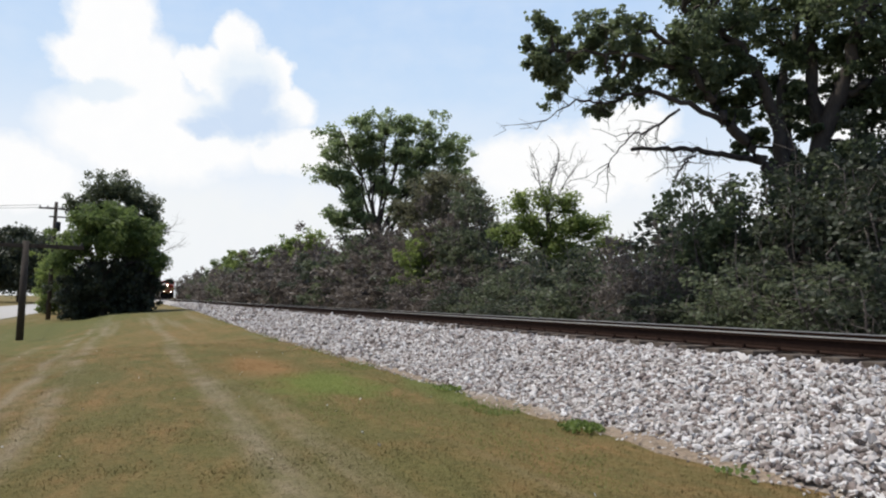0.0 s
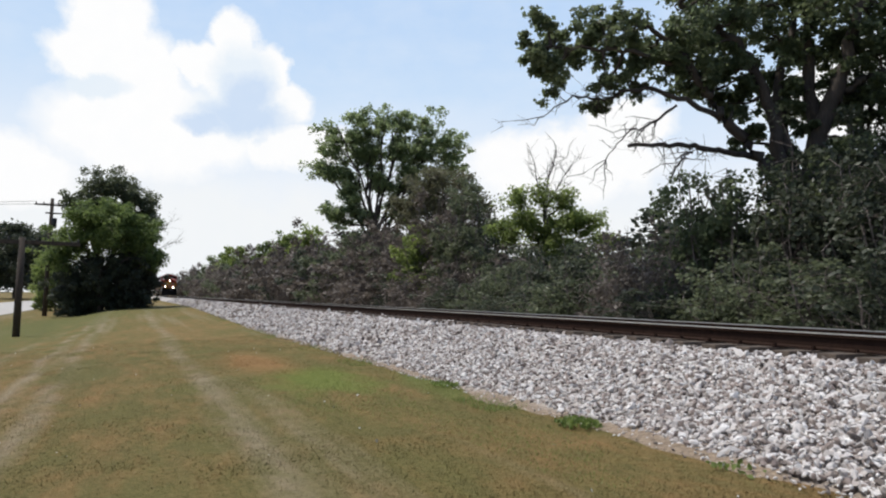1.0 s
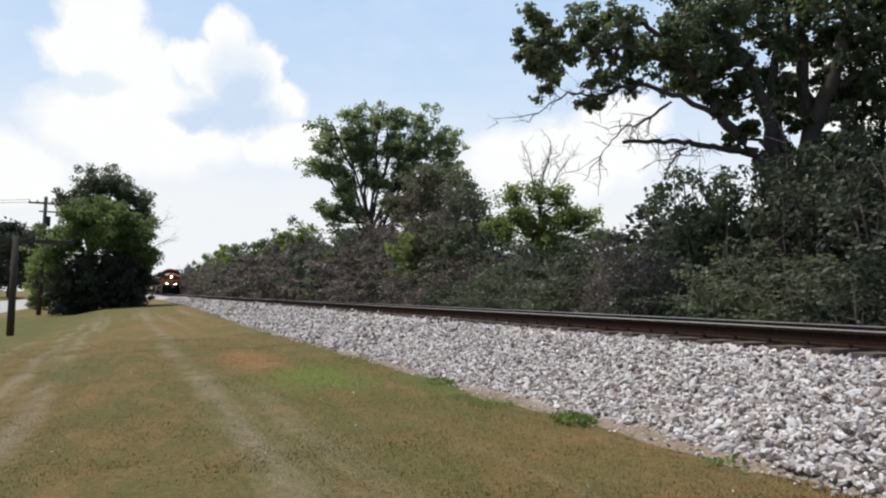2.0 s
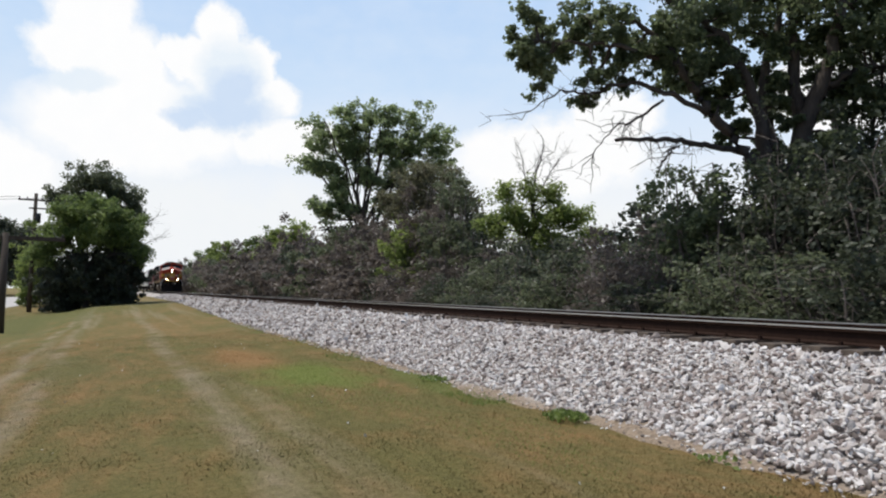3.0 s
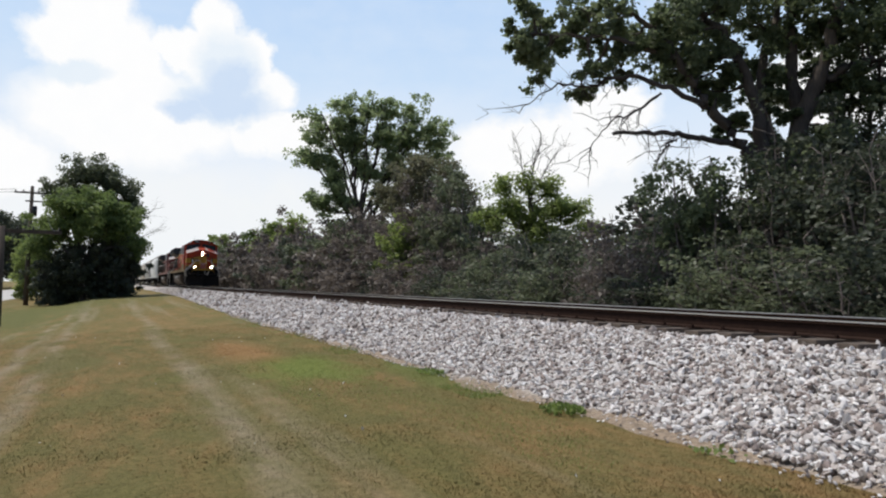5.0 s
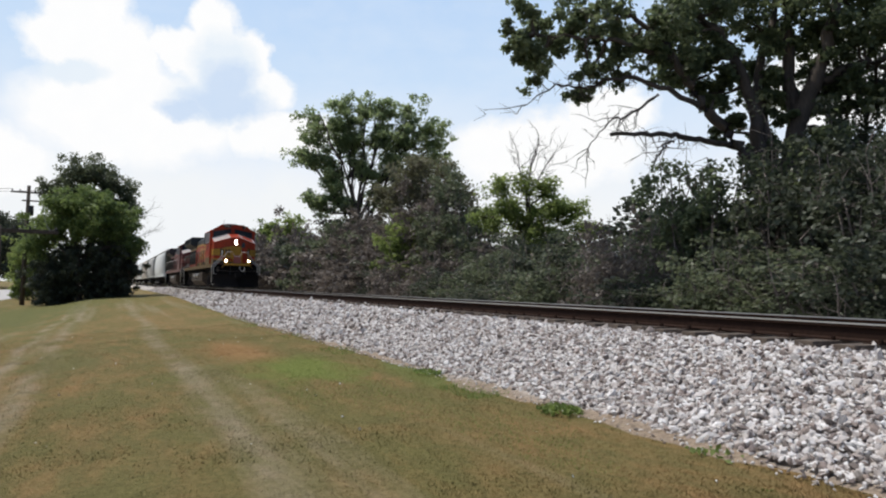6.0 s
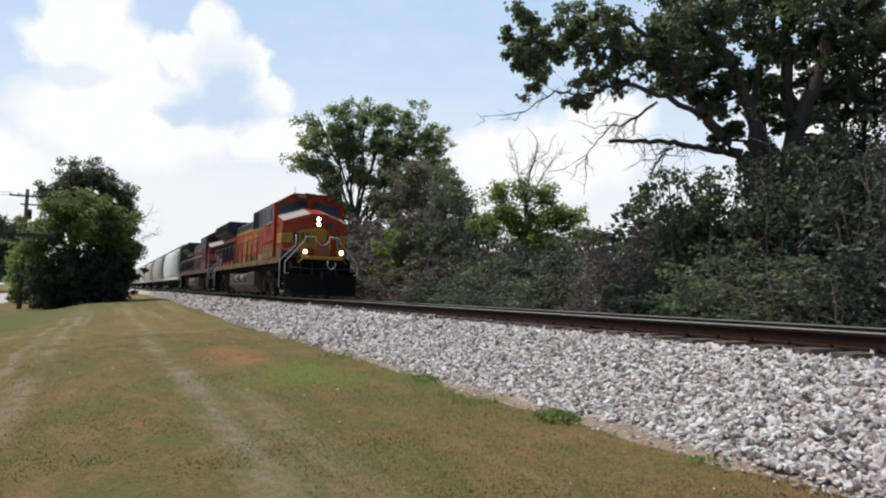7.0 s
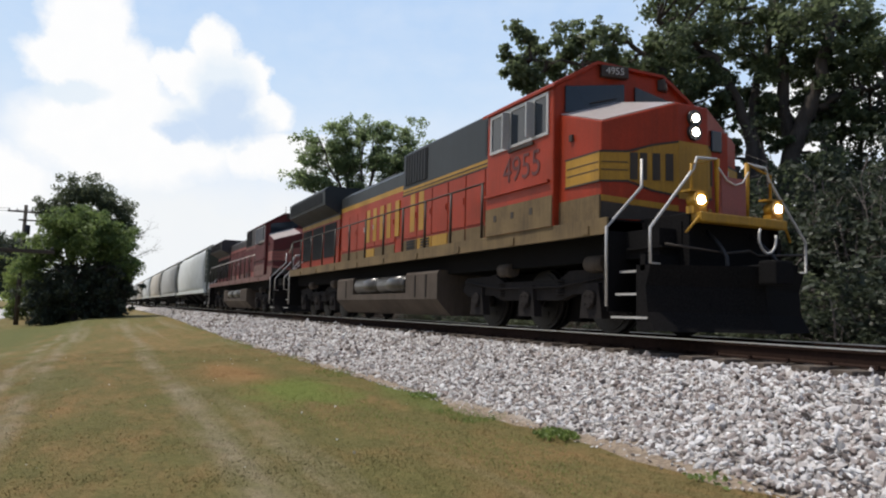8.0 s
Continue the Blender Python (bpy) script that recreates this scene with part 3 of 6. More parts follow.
# great old tree beside the track: gnarled main limbs, leaf sprays along their outer parts
def spreading_tree(name, m, label, trunk_r, limbs, clumps, per, size, seed, leaf):
    """Limbs are (control points, radius at foot, at tip, bare or not); each clump (x, y, z, r) hangs on the nearest leafy limb."""
    rnd = random.Random(seed)
    rng = np.random.default_rng(seed)
    wd = Wood()
    wd.tube([Vector(p) for p in ((0.1, 0, -0.4), (0.06, 0, 0.4), (0.0, 0.05, 1.6), (0.05, 0, 3.0), (0.0, 0, 4.5))], trunk_r * 1.35, trunk_r * 0.95, 12)
    pts, joints = [], []
    for ctrl, r0, r1, bare in limbs:
        ctrl = [Vector(p) for p in ctrl]
        path = []
        for a, b in zip(ctrl, ctrl[1:]):
            for k in range(5):
                path.append(a.lerp(b, k / 5) + Vector([rnd.gauss(0, 0.035) for _ in range(3)]))
        path.append(ctrl[-1])
        wd.tube(path, r0, r1, 8)
        if not bare:
            joints += path[5:]
            continue
        way = (ctrl[-1] - ctrl[0]).normalized()
        for k in range(int(len(path) * 1.1)):
            p = path[min(len(path) - 1, int(rnd.uniform(0.25, 1.0) * len(path)))]
            tip = p + (way * 0.5 + Vector((rnd.gauss(0, 0.5), rnd.gauss(0, 0.5), rnd.gauss(-0.15, 0.45)))) * rnd.uniform(0.35, 0.95)
            bp = wd.limb(rnd, p, tip, 0.016, 0.005, 0.4, 4, 4)
            for q in (2, 3):
                e = bp[q] + way * 0.15 + Vector([rnd.gauss(0, 0.2) for _ in range(3)])
                wd.tube([bp[q], (bp[q] + e) / 2 + Vector((0, 0, 0.03)), e], 0.007, 0.003, 3)
    for x, y, z, r in clumps:
        for deep in (0.0, 1.2):
            c = Vector((x, y, z)) + Vector((0.43, 0.90, 0)) * deep
            if deep:
                c += Vector([rnd.gauss(0, 0.22) for _ in range(3)])
            root = min(joints, key=lambda p: (p - c).length + 0.3 * max(0.0, p.z - c.z))
            bp = wd.limb(rnd, root, c, 0.055, 0.016, 0.3, 5, 5, 0.05)
            for _ in range(8):
                e = c + Vector((rnd.gauss(0, 0.55), rnd.gauss(0, 0.55), rnd.gauss(0, 0.45))) * r
                wd.tube([bp[rnd.choice((3, 4, 5))], (c + e) / 2, e], 0.013, 0.004, 3)
                pts.append(spray(rng, e, r * rnd.uniform(0.35, 0.75), int(per / 8 * rnd.uniform(0.5, 1.5))))
    return plant(name, m, label, "tree", wd, np.concatenate(pts), size, seed, M_BARK, leaf, 0.02)


leaders = [([(-0.3, 0.1, 3.6), (-0.6, 0.1, 4.4), (-1.2, 0.3, 5.0), (-2.2, 0.5, 6.0), (-2.9, 0.5, 6.7), (-3.4, 0.6, 7.5), (-4.4, 0.8, 8.2)], 0.22, 0.06, False),
           ([(-0.2, 0.1, 3.8), (-0.4, 0.1, 4.6), (-0.6, 0.1, 5.6), (-0.7, 0.3, 6.7), (-1.1, 0.5, 7.8), (-1.8, 0.9, 8.7), (-2.9, 1.3, 9.3)], 0.22, 0.07, False),
           ([(0.1, 0.0, 4.2), (-0.2, 0.2, 5.8), (-0.2, 0.4, 7.1), (0.4, 0.4, 8.5), (0.9, 0.5, 10.5)], 0.20, 0.06, False),
           ([(0.3, -0.1, 3.8), (0.5, -0.4, 5.6), (0.7, -0.7, 6.6), (0.9, -1.0, 7.7), (1.3, -1.1, 9.0), (1.5, -1.2, 10.7)], 0.29, 0.09, False),
           ([(0.6, -0.3, 5.3), (0.5, -0.1, 7.3), (0.8, 0.2, 9.3), (0.9, 0.6, 11.4)], 0.22, 0.07, False)]
side_limbs = [([(0.8, -0.7, 6.5), (1.3, -1.2, 7.1), (1.9, -1.8, 7.2), (2.4, -2.6, 7.5), (3.0, -3.4, 7.8)], 0.15, 0.04, False),
              ([(-3.2, 0.6, 7.1), (-4.3, 0.8, 7.4), (-5.2, 1.0, 7.5), (-6.0, 1.3, 7.5), (-7.0, 1.6, 7.5)], 0.09, 0.02, False),
              ([(-1.1, 0.3, 4.95), (-2.1, 0.5, 5.0), (-3.0, 0.7, 5.1), (-3.8, 0.9, 5.1), (-4.8, 1.2, 5.0)], 0.095, 0.05, True),
              ([(-3.1, 0.7, 5.0), (-3.3, 0.7, 4.8), (-3.6, 0.8, 4.4)], 0.04, 0.02, True),
              ([(-2.1, 0.5, 5.9), (-3.3, 0.7, 6.3), (-4.2, 1.0, 6.6), (-4.9, 1.2, 6.5), (-5.5, 1.3, 6.2), (-6.4, 1.5, 6.2), (-7.2, 1.6, 5.6)], 0.085, 0.012, True),
              ([(-3.5, 0.8, 6.2), (-4.2, 1.0, 5.6), (-4.9, 1.2, 5.3), (-5.4, 1.4, 4.6)], 0.045, 0.01, True)]
outer_clumps = [(-7.4, 1.9, 7.4, 0.40), (-7.0, 1.6, 7.9, 0.48), (-6.7, 1.6, 6.95, 0.36), (-6.1, 1.5, 7.6, 0.45), (-5.6, 1.2, 8.2, 0.55), (-5.5, 1.2, 6.6, 0.30), (-4.9, 0.9, 8.1, 0.55),
                (-4.5, 1.1, 7.3, 0.38), (-3.9, 0.7, 7.8, 0.5), (-3.3, 0.4, 8.2, 0.55), (-2.9, 0.3, 7.0, 0.4), (-3.6, 0.6, 7.2, 0.35)]
inner_clumps = [(-1.4, 0.6, 8.9, 0.55), (-1.4, 0.6, 7.8, 0.5), (-1.2, 0.6, 6.9, 0.4), (0.0, 0.0, 7.7, 0.45), (-0.5, 0.5, 8.7, 0.55), (0.6, 0.0, 8.3, 0.5), (0.8, -0.1, 9.1, 0.6),
                (1.7, -0.5, 8.7, 0.55), (1.3, -1.6, 8.4, 0.5), (1.3, -1.6, 7.7, 0.45), (1.9, -1.9, 8.1, 0.5), (-1.7, 0.5, 6.2, 0.32), (-0.3, -0.1, 6.5, 0.35), (0.9, -0.7, 7.1, 0.4), (2.6, -2.7, 7.9, 0.6), (-2.3, 0.8, 7.9, 0.5)]
low_clumps = [(-1.3, 0.2, 5.6, 0.28), (0.1, -0.2, 5.7, 0.32), (1.0, -0.8, 6.1, 0.4), (1.6, -1.4, 6.5, 0.45), (0.0, 0.0, 5.0, 0.3), (2.2, -2.2, 7.0, 0.5), (-2.4, 0.5, 6.9, 0.4), (-1.9, 0.5, 7.2, 0.4), (0.2, 0.2, 7.0, 0.4), (1.1, -1.0, 5.3, 0.4)]
high_clumps = [(2.3, -1.5, 9.2, 0.6), (1.6, -0.9, 9.9, 0.6), (2.9, -2.4, 8.8, 0.6), (0.2, 0.2, 9.7, 0.6), (-0.9, 0.6, 9.7, 0.55), (-2.4, 1.0, 8.9, 0.5), (2.5, -2.2, 6.2, 0.45)]
rnd = random.Random(3)
crown_top = [(rnd.uniform(-5.0, 2.6), rnd.uniform(-2.0, 2.0), rnd.uniform(9.0, 11.6), rnd.uniform(0.6, 0.9)) for _ in range(9)]
spreading_tree("oak_tree", at(8.88, 13.65), "great spreading tree with dark leaves and bare dead lower limbs", 0.36,
               leaders + side_limbs, outer_clumps + inner_clumps + low_clumps + high_clumps + crown_top, 430, 0.16, 11, M_LEAF_OAK)
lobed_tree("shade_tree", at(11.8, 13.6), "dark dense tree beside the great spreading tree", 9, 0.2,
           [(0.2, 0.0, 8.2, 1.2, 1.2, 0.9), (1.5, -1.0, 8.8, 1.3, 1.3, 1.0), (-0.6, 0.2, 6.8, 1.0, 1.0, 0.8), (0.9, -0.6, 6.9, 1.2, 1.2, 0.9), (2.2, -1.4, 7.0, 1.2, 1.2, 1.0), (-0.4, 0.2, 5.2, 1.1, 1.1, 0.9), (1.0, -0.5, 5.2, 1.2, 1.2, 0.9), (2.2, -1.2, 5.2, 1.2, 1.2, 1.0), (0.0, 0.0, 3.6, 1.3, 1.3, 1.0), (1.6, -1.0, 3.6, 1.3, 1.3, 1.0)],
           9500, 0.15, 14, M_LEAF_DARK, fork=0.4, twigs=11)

# tall leafy tree beyond the brush
tops = [(-1.8, 0.1, 13.9), (-0.2, -0.6, 13.7), (1.4, -1.4, 13.4), (3.2, -2.2, 13.4), (4.7, -2.9, 12.3), (5.3, -3.2, 11.2), (-3.5, 1.0, 12.2), (-1.8, 0.3, 12.0), (-4.1, 1.5, 10.0), (-2.7, 0.9, 9.9),
        (-0.6, -0.2, 11.2), (1.0, -1.1, 11.7), (3.0, -2.0, 11.6), (0.2, -0.4, 9.2), (-2.0, 0.5, 8.0), (2.3, -1.5, 9.7), (4.2, -2.6, 9.6),
        (-3.0, 1.0, 6.4), (-0.8, 0.2, 6.6), (1.4, -0.8, 7.2), (3.4, -2.0, 7.4), (-1.6, 0.6, 4.6), (0.8, -0.4, 4.8)]
lobed_tree("cottonwood_tree", Matrix.Translation((8.87, 49.6, -0.15)), "tall broad-leaved green tree rising over the brush", 15, 0.30,
           [(x, y, z, 1.1, 1.2, 0.9) for x, y, z in tops], 44000, 0.21, 5, M_LEAF_PALE, fork=0.38, twigs=12)

# vine-hung tree with thin grey-brown growth in front of it
lobed_tree("overgrown_tree", at(7.85, 35.7), "broad olive-brown tree hung with thin grey growth", 8, 0.16,
           [(-0.2, -0.3, 7.6, 1.1, 1.1, 0.8), (-1.3, 0.3, 6.8, 1.0, 1.0, 0.8), (1.0, -0.8, 7.2, 1.1, 1.1, 0.8), (-1.9, 0.7, 5.6, 1.1, 1.1, 0.9), (-0.2, -0.2, 5.9, 1.3, 1.3, 0.9), (1.6, -1.0, 5.9, 1.2, 1.2, 0.9), (-0.8, 0.2, 4.3, 1.3, 1.3, 0.9), (0.8, -0.5, 4.3, 1.3, 1.3, 0.9), (2.2, -1.2, 4.5, 1.2, 1.2, 0.9)],
           20000, 0.15, 23, M_LEAF_BROWN, M_TWIG, fork=0.4, twigs=16, spread=0.08)

# smaller light-green tree with a bare top
lobed_tree("young_tree", at(8.3, 25.5), "small light-green tree with a bare twiggy top", 8, 0.13,
           [(-0.4, 0.0, 5.3, 0.6, 0.6, 0.5), (0.7, -0.5, 5.2, 0.7, 0.7, 0.55), (-1.4, 0.4, 5.1, 0.7, 0.7, 0.5), (-0.8, 0.2, 4.3, 0.9, 0.9, 0.7), (0.9, -0.6, 4.1, 0.9, 0.9, 0.7), (1.8, -1.0, 4.1, 0.7, 0.7, 0.6), (-1.7, 0.7, 3.7, 0.8, 0.8, 0.6), (0.0, -0.1, 3.4, 1.0, 1.0, 0.7), (2.3, -1.6, 3.2, 0.8, 0.8, 0.6)],
           13000, 0.13, 21, M_LEAF_FRESH, fork=0.5, twigs=12, spread=0.08,
           dead=[((0, 0, 3.5), (0.2, -0.4, 7.4), 0.075), ((0, -0.1, 4.6), (-0.6, 0.0, 6.9), 0.035), ((0, -0.2, 4.9), (0.9, -0.7, 6.8), 0.035)])
# trees farther along the brush
for i, (x, y, s, leaf, lab) in enumerate(((8.6, 74, 1.0, M_LEAF_FRESH, "light-green tree farther along the track"), (9.2, 90, 1.05, M_LEAF_MID, "leafy green tree farther along the track"),
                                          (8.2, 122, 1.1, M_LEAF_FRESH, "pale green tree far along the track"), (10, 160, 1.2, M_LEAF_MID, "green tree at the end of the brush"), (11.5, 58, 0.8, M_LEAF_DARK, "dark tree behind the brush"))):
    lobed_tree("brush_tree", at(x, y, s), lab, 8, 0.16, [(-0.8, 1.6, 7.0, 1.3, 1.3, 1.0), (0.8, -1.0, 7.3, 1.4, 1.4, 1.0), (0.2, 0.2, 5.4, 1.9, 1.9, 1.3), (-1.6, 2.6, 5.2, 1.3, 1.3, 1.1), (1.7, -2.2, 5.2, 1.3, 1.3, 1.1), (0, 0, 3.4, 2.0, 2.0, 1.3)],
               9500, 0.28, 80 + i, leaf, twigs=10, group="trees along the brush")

# thick trees on the lawn side, far down the track
lobed_tree("lawn_tree", at(-10.6, 66), "dense leafy tree at the end of the lawn", 11, 0.3,
           [(-0.4, 0, 11.1, 1.4, 1.4, 1.0), (1.2, 0.5, 10.9, 1.5, 1.5, 1.1), (2.6, 0.5, 10.2, 1.4, 1.4, 1.2), (4.0, 0.8, 9.2, 1.2, 1.2, 1.2), (0.5, 0, 8.2, 2.4, 2.4, 1.6), (-1.9, 0, 9.0, 1.2, 1.2, 1.1), (3.6, 0.4, 7.0, 1.6, 1.6, 1.5), (3.4, 0.4, 5.0, 1.6, 1.6, 1.5)],
           30000, 0.22, 31, M_LEAF_OLIVE, fork=0.45, twigs=14, dead=[((2.5, 0, 5), (5.9, 0.5, 8.2), 0.05), ((2.5, 0, 4.5), (6.0, 0.2, 6.4), 0.05)])
# lower bushes: their shade is put into the colour by dark leaves
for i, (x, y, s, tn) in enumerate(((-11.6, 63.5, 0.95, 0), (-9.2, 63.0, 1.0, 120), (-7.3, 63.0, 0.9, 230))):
    shrub("lawn_bush", at(x, y, s, tn), "dense bush under a green crown, shade put into dark leaves", 1.9, 5.6, 44, 15000, 0.22, 41 + i, M_LEAF_DARK, M_BARK, 1.0, "bushes at the end of the lawn")
# sunlit tops of the same bushes, added as a crown of lighter leaves
lobed_tree("lawn_maple", at(-9.9, 62.6), "sunlit tops of the bushes, added as a low broad green crown", 8, 0.22,
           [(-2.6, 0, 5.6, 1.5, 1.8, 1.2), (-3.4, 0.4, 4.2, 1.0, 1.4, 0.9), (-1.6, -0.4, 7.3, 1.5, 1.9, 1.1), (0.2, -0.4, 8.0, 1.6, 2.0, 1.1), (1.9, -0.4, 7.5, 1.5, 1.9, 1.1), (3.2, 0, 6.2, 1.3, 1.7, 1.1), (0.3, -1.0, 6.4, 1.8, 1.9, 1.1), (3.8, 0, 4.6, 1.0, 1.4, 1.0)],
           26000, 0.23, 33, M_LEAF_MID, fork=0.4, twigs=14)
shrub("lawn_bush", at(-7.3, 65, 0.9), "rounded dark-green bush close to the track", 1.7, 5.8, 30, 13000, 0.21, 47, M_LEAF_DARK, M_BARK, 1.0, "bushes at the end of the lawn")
shrub("lawn_bush", at(-14.9, 82, 1.0), "sunlit green bush beyond the utility pole", 2.2, 7.4, 30, 9000, 0.24, 48, M_LEAF_FRESH, M_BARK, 1.0, "bushes at the end of the lawn")
for i, (x, y) in enumerate(((-31.0, 190), (-34, 206), (-30, 222), (-37, 184))):
    lobed_tree("roadside_tree", at(x, y, 1.65), "dark broad tree beyond the road", 11, 0.3, [(0, 0, 9.2, 3.2, 3.2, 2.2), (-2.8, 0, 7.4, 2.6, 2.6, 2.2), (2.8, 0, 7.2, 2.6, 2.6, 2.2), (0, 0, 4.6, 4.0, 4.0, 2.6), (-3, 0, 3, 2.5, 2.5, 2), (3, 0, 3, 2.5, 2.5, 2)], 9000, 0.42, 90 + i, M_LEAF_DARK, twigs=9, group="trees beyond the road")

# brush along the far side of the track
protos, lights = [], []
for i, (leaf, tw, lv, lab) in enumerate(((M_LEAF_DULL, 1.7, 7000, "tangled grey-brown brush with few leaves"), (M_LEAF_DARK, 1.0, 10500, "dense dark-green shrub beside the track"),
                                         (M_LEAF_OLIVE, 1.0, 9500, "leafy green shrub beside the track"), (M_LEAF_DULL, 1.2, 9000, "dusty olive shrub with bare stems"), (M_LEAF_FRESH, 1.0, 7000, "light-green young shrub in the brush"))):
    protos.append(shrub("shrub", at(5.0 + 0.3 * i, 15.5 + 4.2 * i, 0.85), lab, 1.7, 3.2, 20, lv * 0.38, 0.155, 60 + i, leaf, M_TWIG, tw, "brush along the track"))
    lights.append(shrub("shrub", at(6.5, 66 + 5 * i, 1.2), lab, 1.8, 3.3, 12, lv * 0.25, 0.215, 160 + i, leaf, M_TWIG, 0.6, "brush along the track"))
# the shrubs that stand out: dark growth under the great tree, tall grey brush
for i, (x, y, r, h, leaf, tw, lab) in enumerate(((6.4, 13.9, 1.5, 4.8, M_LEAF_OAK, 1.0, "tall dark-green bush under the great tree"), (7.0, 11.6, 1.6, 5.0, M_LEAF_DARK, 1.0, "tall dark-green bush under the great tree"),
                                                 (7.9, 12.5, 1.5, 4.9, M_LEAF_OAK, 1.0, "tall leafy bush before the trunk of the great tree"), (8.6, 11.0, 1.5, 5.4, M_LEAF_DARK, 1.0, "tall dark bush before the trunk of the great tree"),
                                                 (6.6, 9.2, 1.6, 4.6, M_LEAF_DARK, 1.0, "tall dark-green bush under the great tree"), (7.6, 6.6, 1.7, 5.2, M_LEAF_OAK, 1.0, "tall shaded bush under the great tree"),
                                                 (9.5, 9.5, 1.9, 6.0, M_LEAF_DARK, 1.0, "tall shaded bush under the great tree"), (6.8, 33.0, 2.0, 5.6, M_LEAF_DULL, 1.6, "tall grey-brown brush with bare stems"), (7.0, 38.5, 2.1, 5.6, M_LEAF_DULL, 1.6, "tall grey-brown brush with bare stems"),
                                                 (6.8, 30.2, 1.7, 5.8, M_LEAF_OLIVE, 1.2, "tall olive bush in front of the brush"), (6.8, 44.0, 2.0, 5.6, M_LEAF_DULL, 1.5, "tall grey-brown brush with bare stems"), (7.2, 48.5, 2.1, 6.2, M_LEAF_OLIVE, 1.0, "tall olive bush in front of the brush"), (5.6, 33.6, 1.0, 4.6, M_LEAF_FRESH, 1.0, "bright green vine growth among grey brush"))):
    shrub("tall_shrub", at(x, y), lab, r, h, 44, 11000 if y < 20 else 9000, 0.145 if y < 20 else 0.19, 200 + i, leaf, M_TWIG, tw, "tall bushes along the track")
rnd = random.Random(8)
y = 3.0
while y < 205:
    far = min(1.0, max(0.0, (y - 25) / 70))
    tall_f = (0.80 if y < 30 else 0.80 + 0.4 * min(1, (y - 30) / 25)) * (1 + 0.35 * far)
    for row, (x0, hz, pick) in enumerate(((4.7, 0.72, (0, 0, 1, 2, 3, 3)), (6.6, 0.98, (0, 1, 2, 3, 0, 3)), (9.6, 1.12, (1, 0, 1, 3)))):
        if row == 2 and y > 80:
            continue
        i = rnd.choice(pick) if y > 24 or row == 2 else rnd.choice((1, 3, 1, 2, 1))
        src = protos if (y < 36 and row < 2) or y < 26 else lights
        s = rnd.uniform(0.85, 1.15) * (1 + 0.5 * far)
        copy_thing(src[i], at(x0 + rnd.uniform(-0.4, 0.5) + 0.9 * far, y + rnd.uniform(-0.8, 0.8), s, rnd.uniform(0, 360), tall_f * hz * rnd.uniform(0.7, 1.3)))
    y += 2.3 + 3.6 * far

# deep backing growth behind the near brush
for k in range(12):
    copy_thing(lights[(1, 3, 1, 2)[k % 4]], at(12.5 + 1.2 * (k % 3), 2.5 + 3.1 * k, 1.5, 47 * k, 1.05 if k > 3 else 1.5))

# ---- train ----
M_ORANGE = painted("orange_paint", (0.32, 0.031, 0.007), (0.12, 0.030, 0.014), 0.65, 0.5, gloss=0.06, spec=0.22)
M_RED = painted("dull_red_paint", (0.095, 0.013, 0.013), (0.05, 0.026, 0.024), 0.6, 0.55, gloss=0.05, spec=0.25)
M_SLATE = painted("dark_green_paint", (0.019, 0.024, 0.026), (0.055, 0.053, 0.049), 0.45, 0.5)
M_SLATE_RED = painted("dark_roof_paint", (0.036, 0.030, 0.030), (0.09, 0.075, 0.07), 0.45, 0.5)
M_YELLOW = painted("yellow_stripe", (0.40, 0.21, 0.012), (0.12, 0.070, 0.022), 0.6, 0.5)
M_STRIPE_RED = painted("faded_stripe", (0.26, 0.075, 0.06), (0.12, 0.08, 0.065), 0.5, 0.5)
M_TAN = painted("dusty_sill", (0.175, 0.120, 0.058), (0.065, 0.050, 0.036), 0.9, 0.75, spec=0.2)
M_TAN_RED = painted("dusty_red_sill", (0.17, 0.085, 0.07), (0.12, 0.09, 0.075), 0.7, 0.7)
M_BLACK = painted("underframe_black", (0.007, 0.0065, 0.0065), (0.017, 0.014, 0.013), 0.6, 0.9, spec=0.06)
M_GRILLE = painted("grille_black", (0.012, 0.012, 0.013), (0.03, 0.027, 0.025), 0.4, 0.6)
M_TRUCK = painted("dusty_truck_steel", (0.017, 0.0145, 0.014), (0.042, 0.035, 0.031), 0.7, 0.9, spec=0.12)
M_TANK = painted("dusty_tank", (0.090, 0.070, 0.054), (0.042, 0.033, 0.027), 0.8, 0.8, spec=0.2)
M_STEEL = painted("grab_iron_silver", (0.50, 0.48, 0.45), (0.25, 0.2, 0.16), 0.3, 0.4, 0.3)
M_WHEEL = painted("wheel_steel", (0.018, 0.016, 0.015), (0.012, 0.01, 0.009), 0.6, 0.5, 0.6)
M_FRAME = painted("window_frame_grey", (0.50, 0.49, 0.47), (0.2, 0.18, 0.16), 0.35, 0.45, 0.3)
M_MAROON = painted("number_paint", (0.10, 0.026, 0.022), (0.16, 0.06, 0.05), 0.45, 0.6)
M_INK = painted("logo_black", (0.030, 0.022, 0.016), (0.10, 0.07, 0.04), 0.3, 0.55)
M_PALE = painted("letter_white", (0.45, 0.45, 0.42), amount=0.2)
M_NOSE_TOP = painted("pale_top_panel", (0.44, 0.40, 0.375), (0.36, 0.22, 0.18), 0.5, 0.4, gloss=0.4)
M_AIRTANK = painted("air_tank_paint", (0.045, 0.040, 0.032), (0.09, 0.075, 0.06), 0.4, 0.35, gloss=0.5)
M_LAMP = glow("lit_lamp", (1.0, 0.88, 0.70), 60.0)
M_LENS = painted("lamp_housing", (0.03, 0.03, 0.03), amount=0.2, rough=0.3)


